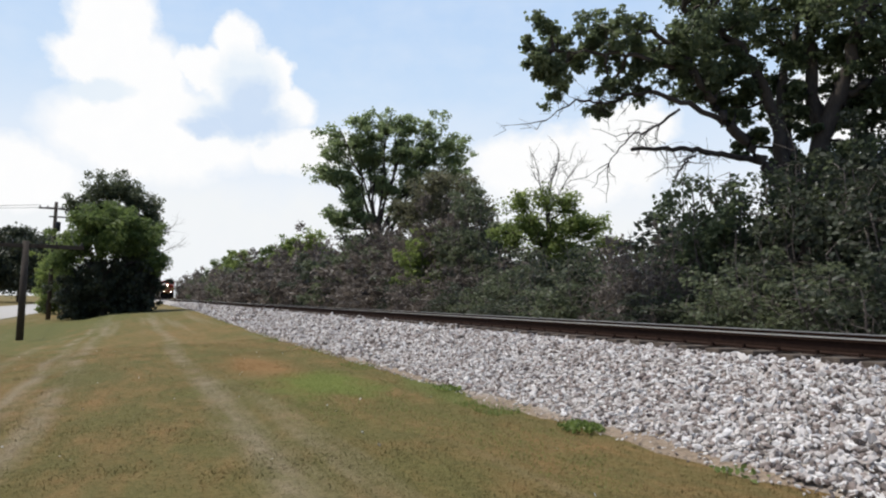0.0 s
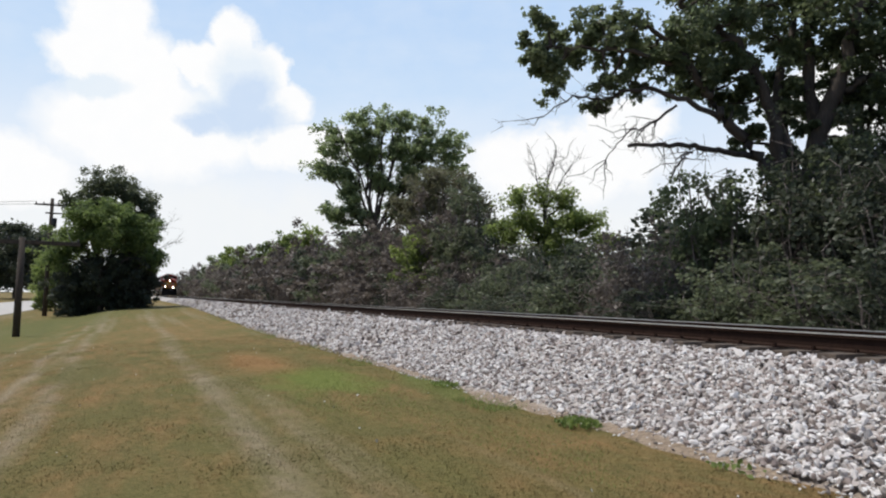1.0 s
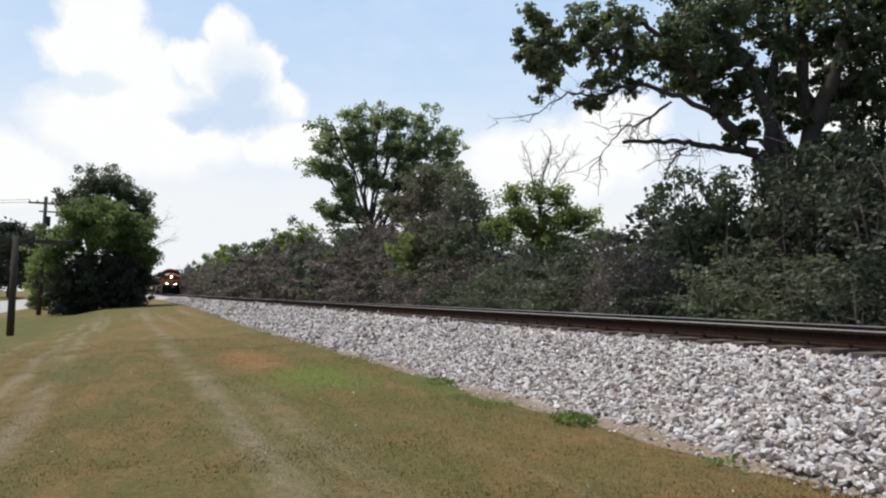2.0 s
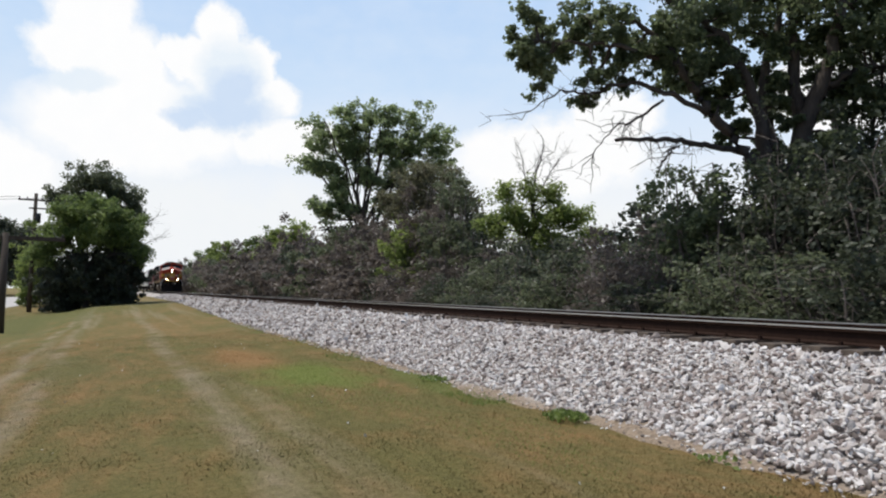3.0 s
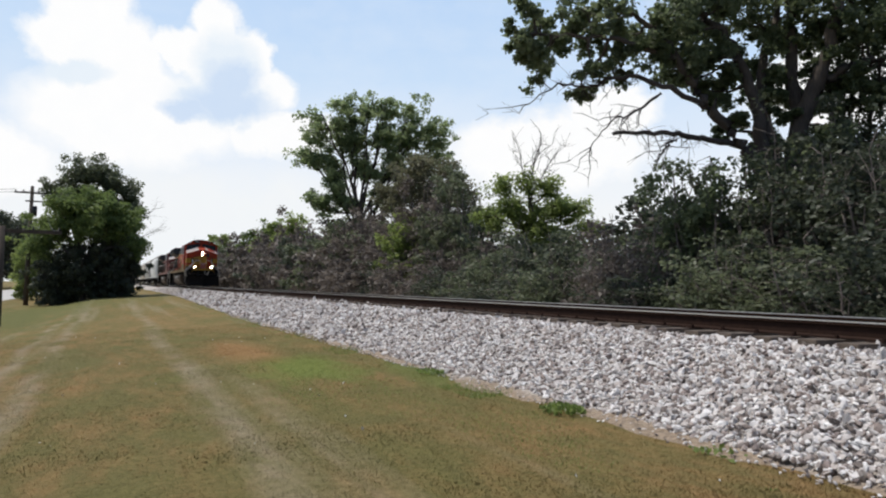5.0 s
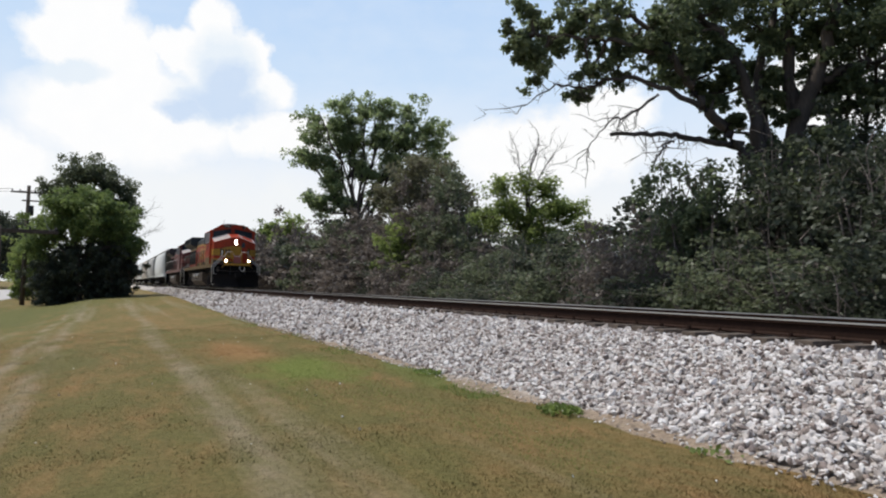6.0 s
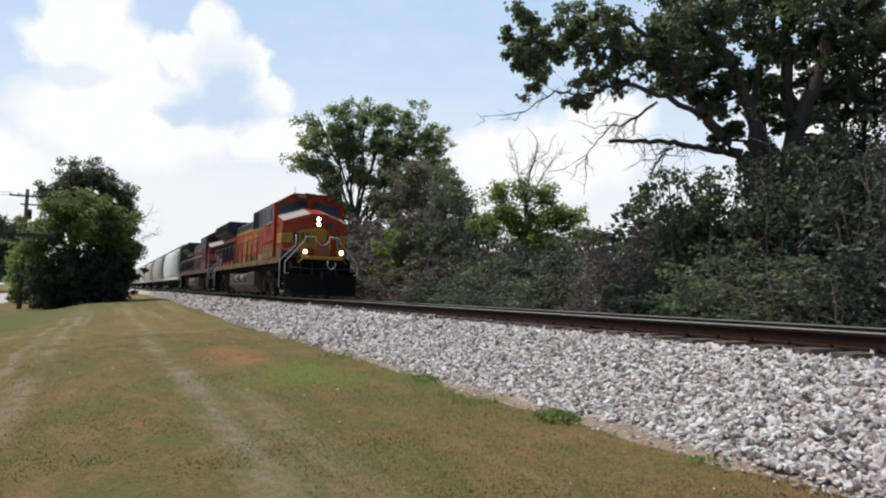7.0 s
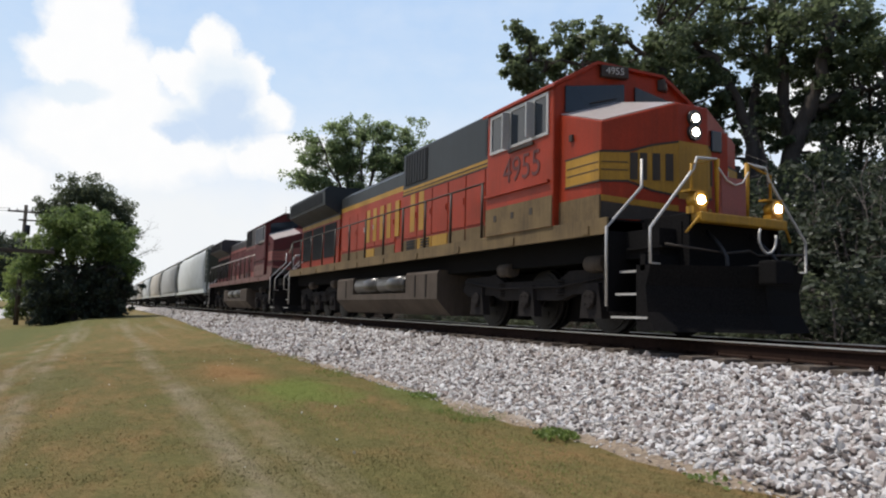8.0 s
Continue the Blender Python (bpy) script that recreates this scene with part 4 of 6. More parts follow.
def glass_material():
    k = Nodes("cab_glass")
    k.b.inputs["Base Color"].default_value = (0.015, 0.022, 0.030, 1)
    k.b.inputs["Roughness"].default_value = 0.08
    k.b.inputs["Specular IOR Level"].default_value = 0.7
    k.bump(k.noise(k.coord(), 1.5, 2), 0.05, 0.01)
    return k.m


M_GLASS = glass_material()


def wheelset_mesh(r):
    bm = bmesh.new()
    for s in (-1, 1):
        cyl(bm, (s * 0.68, 0, 0), (s * 0.715, 0, 0), r + 0.028, sides=28)
        cyl(bm, (s * 0.715, 0, 0), (s * 0.815, 0, 0), r, r - 0.004, sides=28)
        cyl(bm, (s * 0.815, 0, 0), (s * 0.835, 0, 0), r - 0.07, sides=28)
        cyl(bm, (s * 0.835, 0, 0), (s * 0.92, 0, 0), 0.13, sides=12)
        for a in range(4):
            cyl(bm, (s * 0.836, 0.28 * math.cos(a * 1.571), 0.28 * math.sin(a * 1.571)), (s * 0.846, 0.28 * math.cos(a * 1.571), 0.28 * math.sin(a * 1.571)), 0.05, sides=8)
    cyl(bm, (-0.7, 0, 0), (0.7, 0, 0), 0.09, sides=10)
    me = bpy.data.meshes.new("wheelset")
    bm.to_mesh(me)
    bm.free()
    me.materials.append(M_WHEEL)
    return me


WHEEL_LOCO, WHEEL_CAR = wheelset_mesh(0.533), wheelset_mesh(0.457)


def loco_truck(ob, yc, flip):
    """Three-axle truck: cast side frames, journal boxes, springs, brake cylinders."""
    bm = boxes((-0.6, 0.6, yc - 1.5, yc + 1.5, 0.55, 1.05), bevel=0.04)
    truck = part("truck", bm, M_BLACK, ob, "dusty three-axle truck")
    for s in (-1, 1):
        o = [(yc - 2.55, 0.72), (yc - 2.4, 0.98), (yc - 1.2, 1.0), (yc - 0.9, 0.86), (yc + 0.9, 0.86), (yc + 1.2, 1.0), (yc + 2.4, 0.98), (yc + 2.55, 0.72),
             (yc + 2.3, 0.60), (yc + 1.3, 0.62), (yc + 0.95, 0.52), (yc - 0.95, 0.52), (yc - 1.3, 0.62), (yc - 2.3, 0.60)]
        part("side_frame", slab_yz(bmesh.new(), o, s * 1.02, s * 1.14), M_TRUCK, truck)
        for ya in (yc - 1.82, yc, yc + 1.82):
            bm = slab_yz(bmesh.new(), [(ya - 0.27, 0.24), (ya + 0.27, 0.24), (ya + 0.19, 0.78), (ya - 0.19, 0.78)], s * 1.05, s * 1.21)
            cyl(bm, (s * 1.21, ya, 0.533), (s * 1.27, ya, 0.533), 0.15, 0.13, 14)
            for b in range(4):
                cyl(bm, (s * 1.27, ya + 0.09 * math.cos(b * 1.57 + 0.78), 0.533 + 0.09 * math.sin(b * 1.57 + 0.78)), (s * 1.285, ya + 0.09 * math.cos(b * 1.57 + 0.78), 0.533 + 0.09 * math.sin(b * 1.57 + 0.78)), 0.022, sides=6)
            part("journal_box", bm, M_TRUCK, truck, "dusty journal box")
        for ya in (yc - 0.95, yc + 0.95):
            bm = bmesh.new()
            for t in range(5):
                cyl(bm, (s * 1.1, ya, 0.60 + t * 0.055), (s * 1.1, ya, 0.635 + t * 0.055), 0.11, sides=12)
            part("spring", bm, M_TRUCK, truck)
        for ya in (yc - 2.15, yc + 0.5):
            bm = cyl(bmesh.new(), (s * 1.16, ya, 1.08), (s * 1.16, ya + 0.42, 1.08), 0.13, sides=14)
            cyl(bm, (s * 1.16, ya + 0.42, 1.08), (s * 1.16, ya + 0.5, 1.08), 0.07, sides=10)
            part("brake_cylinder", bm, M_TANK, truck, "pale dusty brake cylinder")
        bm = pipe(bmesh.new(), [(s * 1.18, yc - 2.4, 0.9), (s * 1.2, yc - 1.0, 0.74), (s * 1.2, yc + 1.0, 0.74), (s * 1.18, yc + 2.4, 0.9)], 0.02, 6)
        part("sand_pipe", bm, M_TRUCK, truck)
    for ya in (yc - 1.82, yc, yc + 1.82):
        part("traction_motor", boxes((-0.6, 0.6, ya - 0.75, ya + 0.6, 0.16, 0.95), bevel=0.06), M_BLACK, truck)
        shared("wheelset", WHEEL_LOCO, truck, pose(0, ya, 0.533))


def stairwell(ob, y, s, fwd, silver):
    """Corner steps with side plates and two handrails; fwd is -1 at the front, 1 at the rear."""
    ya, yb = (y, y + 0.95) if fwd < 0 else (y - 0.95, y)
    bm = boxes((min(s * 0.84, s * 0.88), max(s * 0.84, s * 0.88), ya, yb, 0.3, 1.66))
    box(bm, min(s * 0.86, s * 1.5), max(s * 0.86, s * 1.5), yb - 0.03 if fwd < 0 else ya, yb if fwd < 0 else ya + 0.03, 0.35, 1.66)
    well = part("stairwell", bm, M_BLACK, ob)
    for i, (z, depth) in enumerate(((0.28, 1.50), (0.60, 1.42), (0.92, 1.34), (1.25, 1.24))):
        x0, x1 = sorted((s * (depth - 0.36), s * depth))
        st = part("step", boxes((x0, x1, ya + 0.12, yb - 0.1, z - 0.02, z)), M_BLACK, well)
        xa, xb = sorted((s * (depth - 0.02), s * (depth + 0.012)))
        part("step_edge", boxes((xa, xb, ya + 0.12, yb - 0.1, z - 0.025, z + 0.006)), M_STEEL if i < 3 else M_BLACK, well, "bright worn step edge")
    yin = yb - 0.02 if fwd < 0 else ya + 0.02
    yout = ya + 0.05 if fwd < 0 else yb - 0.05
    part("handrail", pipe(bmesh.new(), [(s * 1.53, yin, 0.42), (s * 1.53, yin, 1.55), (s * 0.88, yin, 2.2), (s * 0.88, yin, 2.62)], 0.021), silver, ob, "silver stair handrail")
    part("handrail", pipe(bmesh.new(), [(s * 1.36, yout, 0.98), (s * 1.52, yout, 1.0), (s * 1.52, yout, 1.46), (s * 0.74, yout, 2.34), (s * 0.68, yout, 2.5), (s * 0.3, yout, 2.52)], 0.021), silver, ob, "silver stair handrail")


def on_nose(side, s, z, out=0.0):
    """A place on the nose's front: s runs from the corner (0) to the middle panel (1)."""
    a, b = Vector((side * 1.4, 1.3, z)), Vector((side * 0.3, 0.86, z))
    n = Vector((side * 0.37, -0.93, 0))
    return a.lerp(b, s) + n * out


def nose_strip(bm, side, pts, out):
    """A thin strip over the nose front: rows of (s, z low, z high)."""
    rows = [(on_nose(side, s, a, out), on_nose(side, s, b, out), on_nose(side, s, a, out - 0.012), on_nose(side, s, b, out - 0.012)) for s, a, b in pts]
    vs = [[bm.verts.new(p) for p in r] for r in rows]
    for p, q in zip(vs, vs[1:]):
        bm.faces.new((p[0], p[1], q[1], q[0]))
        bm.faces.new((p[1], p[3], q[3], q[1]))
        bm.faces.new((p[2], p[0], q[0], q[2]))
    for e in (vs[0], vs[-1]):
        bm.faces.new((e[0], e[2], e[3], e[1]))
    bmesh.ops.recalc_face_normals(bm, faces=bm.faces[:])
    return bm


def lettered(name, body, size, m, material, parent, label=""):
    cu = bpy.data.curves.new(name, "FONT")
    cu.body = body
    cu.size = size
    cu.extrude = 0.004
    cu.align_x = "CENTER"
    cu.align_y = "CENTER"
    tmp = bpy.data.objects.new(name, cu)
    scene.collection.objects.link(tmp)
    dg = bpy.context.evaluated_depsgraph_get()
    me = bpy.data.meshes.new_from_object(tmp.evaluated_get(dg))
    bpy.data.objects.remove(tmp)
    me.materials.clear()
    me.materials.append(material)
    ob = new(name, me)
    ob.parent = parent
    ob.matrix_basis = m
    return tagged(ob, label)


def locomotive(lab, paint, slate, stripe, sill, first):
    ob = thing("locomotive", pose(0, 0, 0), lab, "locomotive")
    # frame, platforms, pilot
    fr = part("frame", boxes((-1.2, 1.2, 0.3, 20.6, 1.1, 1.5), (-1.5, 1.5, 1.0, 19.9, 1.50, 1.68)), M_BLACK, ob)
    for s in (-1, 1):
        x0, x1 = sorted((s * 1.50, s * 1.535))
        part("side_sill", boxes((x0, x1, 1.0, 19.9, 1.46, 1.70)), sill, fr, "dust-covered side sill")
        for i in range(9):
            y = 1.4 + i * 2.1
            part("jacking_pad", boxes((*sorted((s * 1.53, s * 1.56)), y, y + 0.16, 1.48, 1.6)), sill, fr)
    part("front_platform", boxes((-0.84, 0.84, 0.06, 1.5, 1.58, 1.72), bevel=0.015), M_BLACK, ob)
    part("anticlimber", boxes((-0.84, 0.84, -0.10, 0.1, 1.58, 1.71), bevel=0.02), stripe, ob, "dirty yellow front ledge")
    part("rear_platform", boxes((-0.84, 0.84, 19.5, 20.95, 1.58, 1.72), bevel=0.015), M_BLACK, ob)
    bm = bmesh.new()
    plow = []
    for x, yo in ((-1.5, 0.22), (-0.8, -0.08), (0.0, -0.42), (0.8, -0.08), (1.5, 0.22)):
        plow.append([bm.verts.new((x, yo + dy - 0.1, z)) for z, dy in ((0.10, -0.05), (0.35, 0.08), (0.7, 0.12), (0.98, 0.02))])
    back = [[bm.verts.new((x, 0.42, z)) for z in (0.10, 0.35, 0.7, 0.98)] for x in (-1.5, -0.8, 0.0, 0.8, 1.5)]
    for i in range(4):
        for j in range(3):
            bm.faces.new((plow[i][j], plow[i + 1][j], plow[i + 1][j + 1], plow[i][j + 1]))
            bm.faces.new((back[i + 1][j], back[i][j], back[i][j + 1], back[i + 1][j + 1]))
        bm.faces.new((plow[i][3], plow[i + 1][3], back[i + 1][3], back[i][3]))
        bm.faces.new((plow[i + 1][0], plow[i][0], back[i][0], back[i + 1][0]))
    for i in (0, 4):
        for j in range(3):
            bm.faces.new((plow[i][j], plow[i][j + 1], back[i][j + 1], back[i][j]))
    bmesh.ops.recalc_face_normals(bm, faces=bm.faces[:])
    part("snow_plough", bm, M_BLACK, ob, "black steel snow plough")
    part("pilot_plate", boxes((-0.9, 0.9, 0.2, 0.34, 0.9, 1.6), (-1.5, -0.9, 0.25, 0.34, 0.9, 1.12), (0.9, 1.5, 0.25, 0.34, 0.9, 1.12)), M_BLACK, ob)
    for y, d in ((0.25, -1), (20.65, 1)):
        bm = boxes((-0.12, 0.12, *sorted((y, y + d * 0.75)), 0.78, 1.02), (-0.2, 0.14, *sorted((y + d * 0.7, y + d * 0.98)), 0.74, 1.06), bevel=0.03)
        part("coupler", bm, M_BLACK, ob, "dark steel coupler")
        for s in (-1, 1):
            pts = [(s * (0.42 + 0.16 * k / 8), y + d * (0.05 + 0.42 * math.sin(k / 8 * math.pi)), 1.5 - 0.55 * math.sin(k / 8 * math.pi * 0.55) - 0.02 * k) for k in range(9)]
            part("air_hose", pipe(bmesh.new(), pts, 0.026), M_GRILLE, ob, "black rubber air hose")
        part("cut_lever", pipe(bmesh.new(), [(-1.35, y + d * 0.22, 1.25), (-0.3, y + d * 0.28, 1.18), (0.0, y + d * 0.4, 1.22), (0.3, y + d * 0.28, 1.18), (1.35, y + d * 0.22, 1.25)], 0.016), M_INK, ob)
    bm = pipe(bmesh.new(), [(0.30 + 0.17 * math.cos(k / 12 * math.tau * 0.62 + 2.6), -0.2, 1.42 + 0.22 * math.sin(k / 12 * math.tau * 0.62 + 2.6)) for k in range(13)], 0.018)
    part("safety_chain", bm, M_STEEL, ob, "pale hanging chain loop")
    for s in (-1, 1):
        stairwell(ob, 0.08, s, -1, M_STEEL)
        stairwell(ob, 20.85, s, 1, M_STEEL)
    # nose
    bm = bmesh.new()
    ring = [(-1.4, 1.3, 1.70, 3.19), (-0.3, 0.86, 1.70, 3.53), (0.3, 0.86, 1.70, 3.53), (1.4, 1.3, 1.70, 3.19), (1.43, 2.36, 1.70, 3.54), (0.3, 2.4, 1.70, 3.93), (-0.3, 2.4, 1.70, 3.93), (-1.43, 2.36, 1.70, 3.54)]
    lo = [bm.verts.new((x, y, a)) for x, y, a, b in ring]
    hi = [bm.verts.new((x, y, b)) for x, y, a, b in ring]
    for i in range(8):
        bm.faces.new((lo[i], lo[(i + 1) % 8], hi[(i + 1) % 8], hi[i]))
    bm.faces.new(lo[::-1])
    bm.faces.new((hi[0], hi[1], hi[6], hi[7]))
    bm.faces.new((hi[1], hi[2], hi[5], hi[6]))
    bm.faces.new((hi[2], hi[3], hi[4], hi[5]))
    bmesh.ops.recalc_face_normals(bm, faces=bm.faces[:])
    bmesh.ops.bevel(bm, geom=bm.edges[:], offset=0.022, segments=2, affect="EDGES", profile=0.6)
    nose = part("nose", bm, paint, ob)
    # a pale grey-pink panel over each half of the nose top
    for s in (-1, 1):
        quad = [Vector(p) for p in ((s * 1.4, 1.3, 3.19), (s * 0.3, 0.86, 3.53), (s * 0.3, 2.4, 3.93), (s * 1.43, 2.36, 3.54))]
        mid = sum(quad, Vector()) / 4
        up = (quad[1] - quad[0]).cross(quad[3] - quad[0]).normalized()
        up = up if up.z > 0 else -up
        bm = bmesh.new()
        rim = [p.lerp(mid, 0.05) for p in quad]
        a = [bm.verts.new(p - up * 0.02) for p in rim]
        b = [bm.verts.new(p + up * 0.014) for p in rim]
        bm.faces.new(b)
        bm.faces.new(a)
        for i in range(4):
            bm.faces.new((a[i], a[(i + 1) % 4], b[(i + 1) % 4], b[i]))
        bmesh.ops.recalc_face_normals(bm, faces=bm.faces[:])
        part("nose_top_panel", bm, M_NOSE_TOP, nose, "pale top of the nose")
    for s in (-1, 1):
        bm = nose_strip(bmesh.new(), s, [(0.0, 2.30, 2.72), (0.42, 2.30, 2.74), (0.66, 2.16, 2.86), (1.0, 2.08, 2.92)], 0.008)
        part("nose_stripe", bm, stripe, nose, "dirty yellow stripe" if first else "faded stripe")
        for za, zb in ((2.72, 2.75), (2.27, 2.30), (2.57, 2.585), (2.45, 2.465)):
            w = 0.0 if za in (2.57, 2.45) else 1.0
            e = 0.34 if not w else 1.0
            rows = [(0.0, za, zb), (0.34, za + 0.01 * w, zb + 0.01 * w)]
            if w:
                up = 1 if za > 2.5 else -1
                rows += [(0.66, za + up * 0.12, zb + up * 0.12), (1.0, za + up * 0.19, zb + up * 0.19)]
            part("stripe_edge", nose_strip(bmesh.new(), s, rows, 0.013), M_INK, nose)
        part("nose_stripe", nose_strip(bmesh.new(), s, [(0.0, 1.99, 2.08), (1.0, 1.86, 1.95)], 0.008), stripe, nose)
        part("lower_band", nose_strip(bmesh.new(), s, [(0.0, 1.72, 1.985), (1.0, 1.72, 1.855)], 0.007), M_INK, nose)
        # nose side bands
        def side(name, y0, y1, z0, z1, mat, o=0.008):
            part(name, slab_yz(bmesh.new(), [(y0, z0), (y1, z0), (y1, z1), (y0, z1)], s * 1.40, s * (1.425 + o)), mat, nose)
        side("nose_stripe", 1.3, 2.14, 2.30, 2.72, stripe)
        side("stripe_edge", 1.3, 2.16, 2.72, 2.745, M_INK, 0.011)
        side("stripe_edge", 1.3, 2.16, 2.275, 2.30, M_INK, 0.011)
        side("stripe_edge", 1.32, 2.10, 2.57, 2.585, M_INK, 0.012)
        side("stripe_edge", 1.32, 2.10, 2.45, 2.465, M_INK, 0.012)
        side("lower_band", 1.3, 2.34, 1.70, 2.08, sill)
        part("grab_iron", boxes((*sorted((s * 1.42, s * 1.46)), 1.95, 2.03, 3.02, 3.12)), M_INK, nose)
        # plain dark bars for the logo
        if first:
            for a, b in ((0.37, 0.47), (0.50, 0.59), (0.66, 0.76), (0.83, 0.93)):
                part("logo_bar", nose_strip(bmesh.new(), s, [(a, 2.32, 2.73), (b, 2.32, 2.73)], 0.017), M_INK, nose)
    part("nose_stripe", boxes((-0.3, 0.3, 0.848, 0.862, 2.06, 2.94)), stripe, nose)
    part("lower_band", boxes((-0.3, 0.3, 0.85, 0.862, 1.72, 1.86)), M_INK, nose)
    part("nose_door", boxes((0.30, 0.78, 0.90, 1.02, 1.78, 3.2), bevel=0.01), paint, nose)
    part("door_window", boxes((0.40, 0.62, 0.865, 0.93, 2.86, 3.20), bevel=0.02), M_GLASS, nose, "small dark nose-door window")
    for z in (3.32, 3.10):
        bm = cyl(bmesh.new(), (0, 0.80, z), (0, 0.875, z), 0.125, sides=20)
        hl = part("headlight", bm, M_LENS, nose)
        part("lens", cyl(bmesh.new(), (0, 0.785, z), (0, 0.802, z), 0.055, 0.060, 18), M_LAMP if first else M_FRAME, hl, "lit headlamp" if first else "unlit headlamp")
    for s in (-1, 1):
        bm = cyl(bmesh.new(), (s * 0.754, -0.02, 1.885), (s * 0.754, 0.16, 1.885), 0.125, 0.10, 18)
        box(bm, s * 0.754 - 0.12, s * 0.754 + 0.12, 0.0, 0.14, 1.70, 1.80)
        box(bm, s * 0.754 - 0.15, s * 0.754 + 0.15, 0.02, 0.2, 2.0, 2.03)
        dl = part("ditch_light", bm, stripe if first else M_LENS, ob)
        part("lens", cyl(bmesh.new(), (s * 0.754, -0.035, 1.885), (s * 0.754, -0.018, 1.885), 0.056, 0.062, 18), M_LAMP if first else M_FRAME, dl, "lit ditch lamp" if first else "unlit ditch lamp")
        # front railing
        part("front_railing", pipe(bmesh.new(), [(s * 0.3, 0.13, 1.7), (s * 0.3, 0.13, 2.52), (s * 0.55, 0.13, 2.45), (s * 0.78, 0.13, 2.40), (s * 0.78, 0.13, 1.72)], 0.02), stripe if first else M_STEEL, ob, "yellow front railing")
        part("flag_bracket", pipe(bmesh.new(), [(s * 0.62, 0.0, 1.62), (s * 0.82, -0.06, 1.66), (s * 1.02, 0.0, 1.42)], 0.018), stripe if first else M_STEEL, ob)
    part("drop_plate", boxes((-0.24, 0.24, 0.10, 0.14, 1.74, 2.28), bevel=0.01), M_STRIPE_RED, ob, "dirty red-brown tread plate between the platforms")
    part("chain", pipe(bmesh.new(), [(-0.3, 0.1, 2.4), (-0.15, 0.08, 2.22), (0, 0.07, 2.17), (0.15, 0.08, 2.22), (0.3, 0.1, 2.4)], 0.012), M_STEEL, ob)
    # cab
    outline = [(-1.55, 1.70), (-1.55, 4.0), (-1.15, 4.24), (-0.72, 4.50), (0.72, 4.50), (1.15, 4.24), (1.55, 4.0), (1.55, 1.70)]
    bm = prism(bmesh.new(), outline, 2.32, 4.5)
    bmesh.ops.bevel(bm, geom=[e for e in bm.edges if abs(e.verts[0].co.z) > 1.9 or abs(e.verts[1].co.z) > 1.9], offset=0.03, segments=2, affect="EDGES", profile=0.6)
    cab = part("cab", bm, paint, ob)
    ro = [(-1.60, 3.97), (-1.60, 4.02), (-1.17, 4.28), (-0.73, 4.54), (0.73, 4.54), (1.17, 4.28), (1.60, 4.02), (1.60, 3.97), (1.14, 4.23), (0.70, 4.495), (-0.70, 4.495), (-1.14, 4.23)]
    part("cab_roof", prism(bmesh.new(), ro, 2.24, 4.62), paint, cab, "sun-bleached cab roof")
    for s in (-1, 1):
        x0, x1 = sorted((s * 0.12, s * 1.34))
        bm = prism(bmesh.new(), [(x0, 3.92), (x1, 3.58), (x1, 4.02), (x0, 4.24)] if s > 0 else [(x0, 3.58), (x1, 3.92), (x1, 4.24), (x0, 4.02)], 2.285, 2.33)
        ws = part("windshield", bm, M_GLASS, cab, "dark windshield pane")
        part("wiper", pipe(bmesh.new(), [(s * 0.85, 2.265, 3.80), (s * 0.3, 2.265, 3.96)], 0.012, 5), M_INK, cab)
        # side windows: sill, frames and panes
        for y0, y1 in ((2.50, 2.86), (2.98, 3.62), (3.70, 4.30)):
            xa, xb = sorted((s * 1.545, s * 1.575))
            w = part("side_window", boxes((xa, xb, y0 - 0.05, y0, 3.22, 3.94), (xa, xb, y1, y1 + 0.05, 3.22, 3.94), (xa, xb, y0, y1, 3.89, 3.94), (xa, xb, y0, y1, 3.22, 3.27)), M_FRAME, cab, "grey metal window frame")
            xa, xb = sorted((s * 1.54, s * 1.557))
            part("pane", boxes((xa, xb, y0, y1, 3.27, 3.89)), M_GLASS, w, "dark glass pane")
        xa, xb = sorted((s * 1.56, s * 1.72))
        part("wind_deflector", boxes((xa, xb, 2.88, 2.91, 3.26, 3.86)), M_FRAME, cab, "grey wind deflector")
        part("wind_deflector", boxes((xa, xb, 3.66, 3.69, 3.2, 3.86)), M_FRAME, cab, "grey wind deflector")
        xa, xb = sorted((s * 1.545, s * 1.585))
        part("armrest", boxes((xa, xb, 2.9, 3.7, 3.14, 3.20), bevel=0.008), M_INK, cab)
        part("cab_ledge", boxes((*sorted((s * 1.545, s * 1.60)), 2.42, 4.52, 2.42, 2.47)), paint, cab)
        part("lower_panel", boxes((*sorted((s * 1.545, s * 1.562)), 2.34, 4.5, 1.70, 2.2)), sill, cab, "dust-covered lower side panel")
        for y in (2.9, 3.5, 4.1):
            part("vent_hole", boxes((*sorted((s * 1.56, s * 1.568)), y, y + 0.09, 1.95, 2.06)), M_INK, cab)
        # number board on the roof front
        ang = 14 * s
        bm = boxes((-0.25, 0.25, -0.07, 0.06, -0.10, 0.10), bevel=0.012)
        nbd = part("number_board", bm, M_INK, cab, "black number board with white figures")
        nbd.matrix_basis = pose(-0.38, 2.26, 4.40, 0, 0, -14) if s < 0 else pose(0.86, 2.40, 4.36, 0, 0, 38)
        if first:
            lettered("road_number", "4955", 0.17, pose(0, -0.076, 0, 90, 0, 0), M_PALE, nbd, "white figures")
            if s < 0:
                lettered("road_number", "4955", 0.62, pose(-1.556, 3.28, 2.80, 90, 0, -90), M_MAROON, cab, "faded dark figures on the cab side")
            else:
                lettered("road_number", "4955", 0.62, pose(1.556, 3.28, 2.80, 90, 0, 90), M_MAROON, cab, "faded dark figures on the cab side")
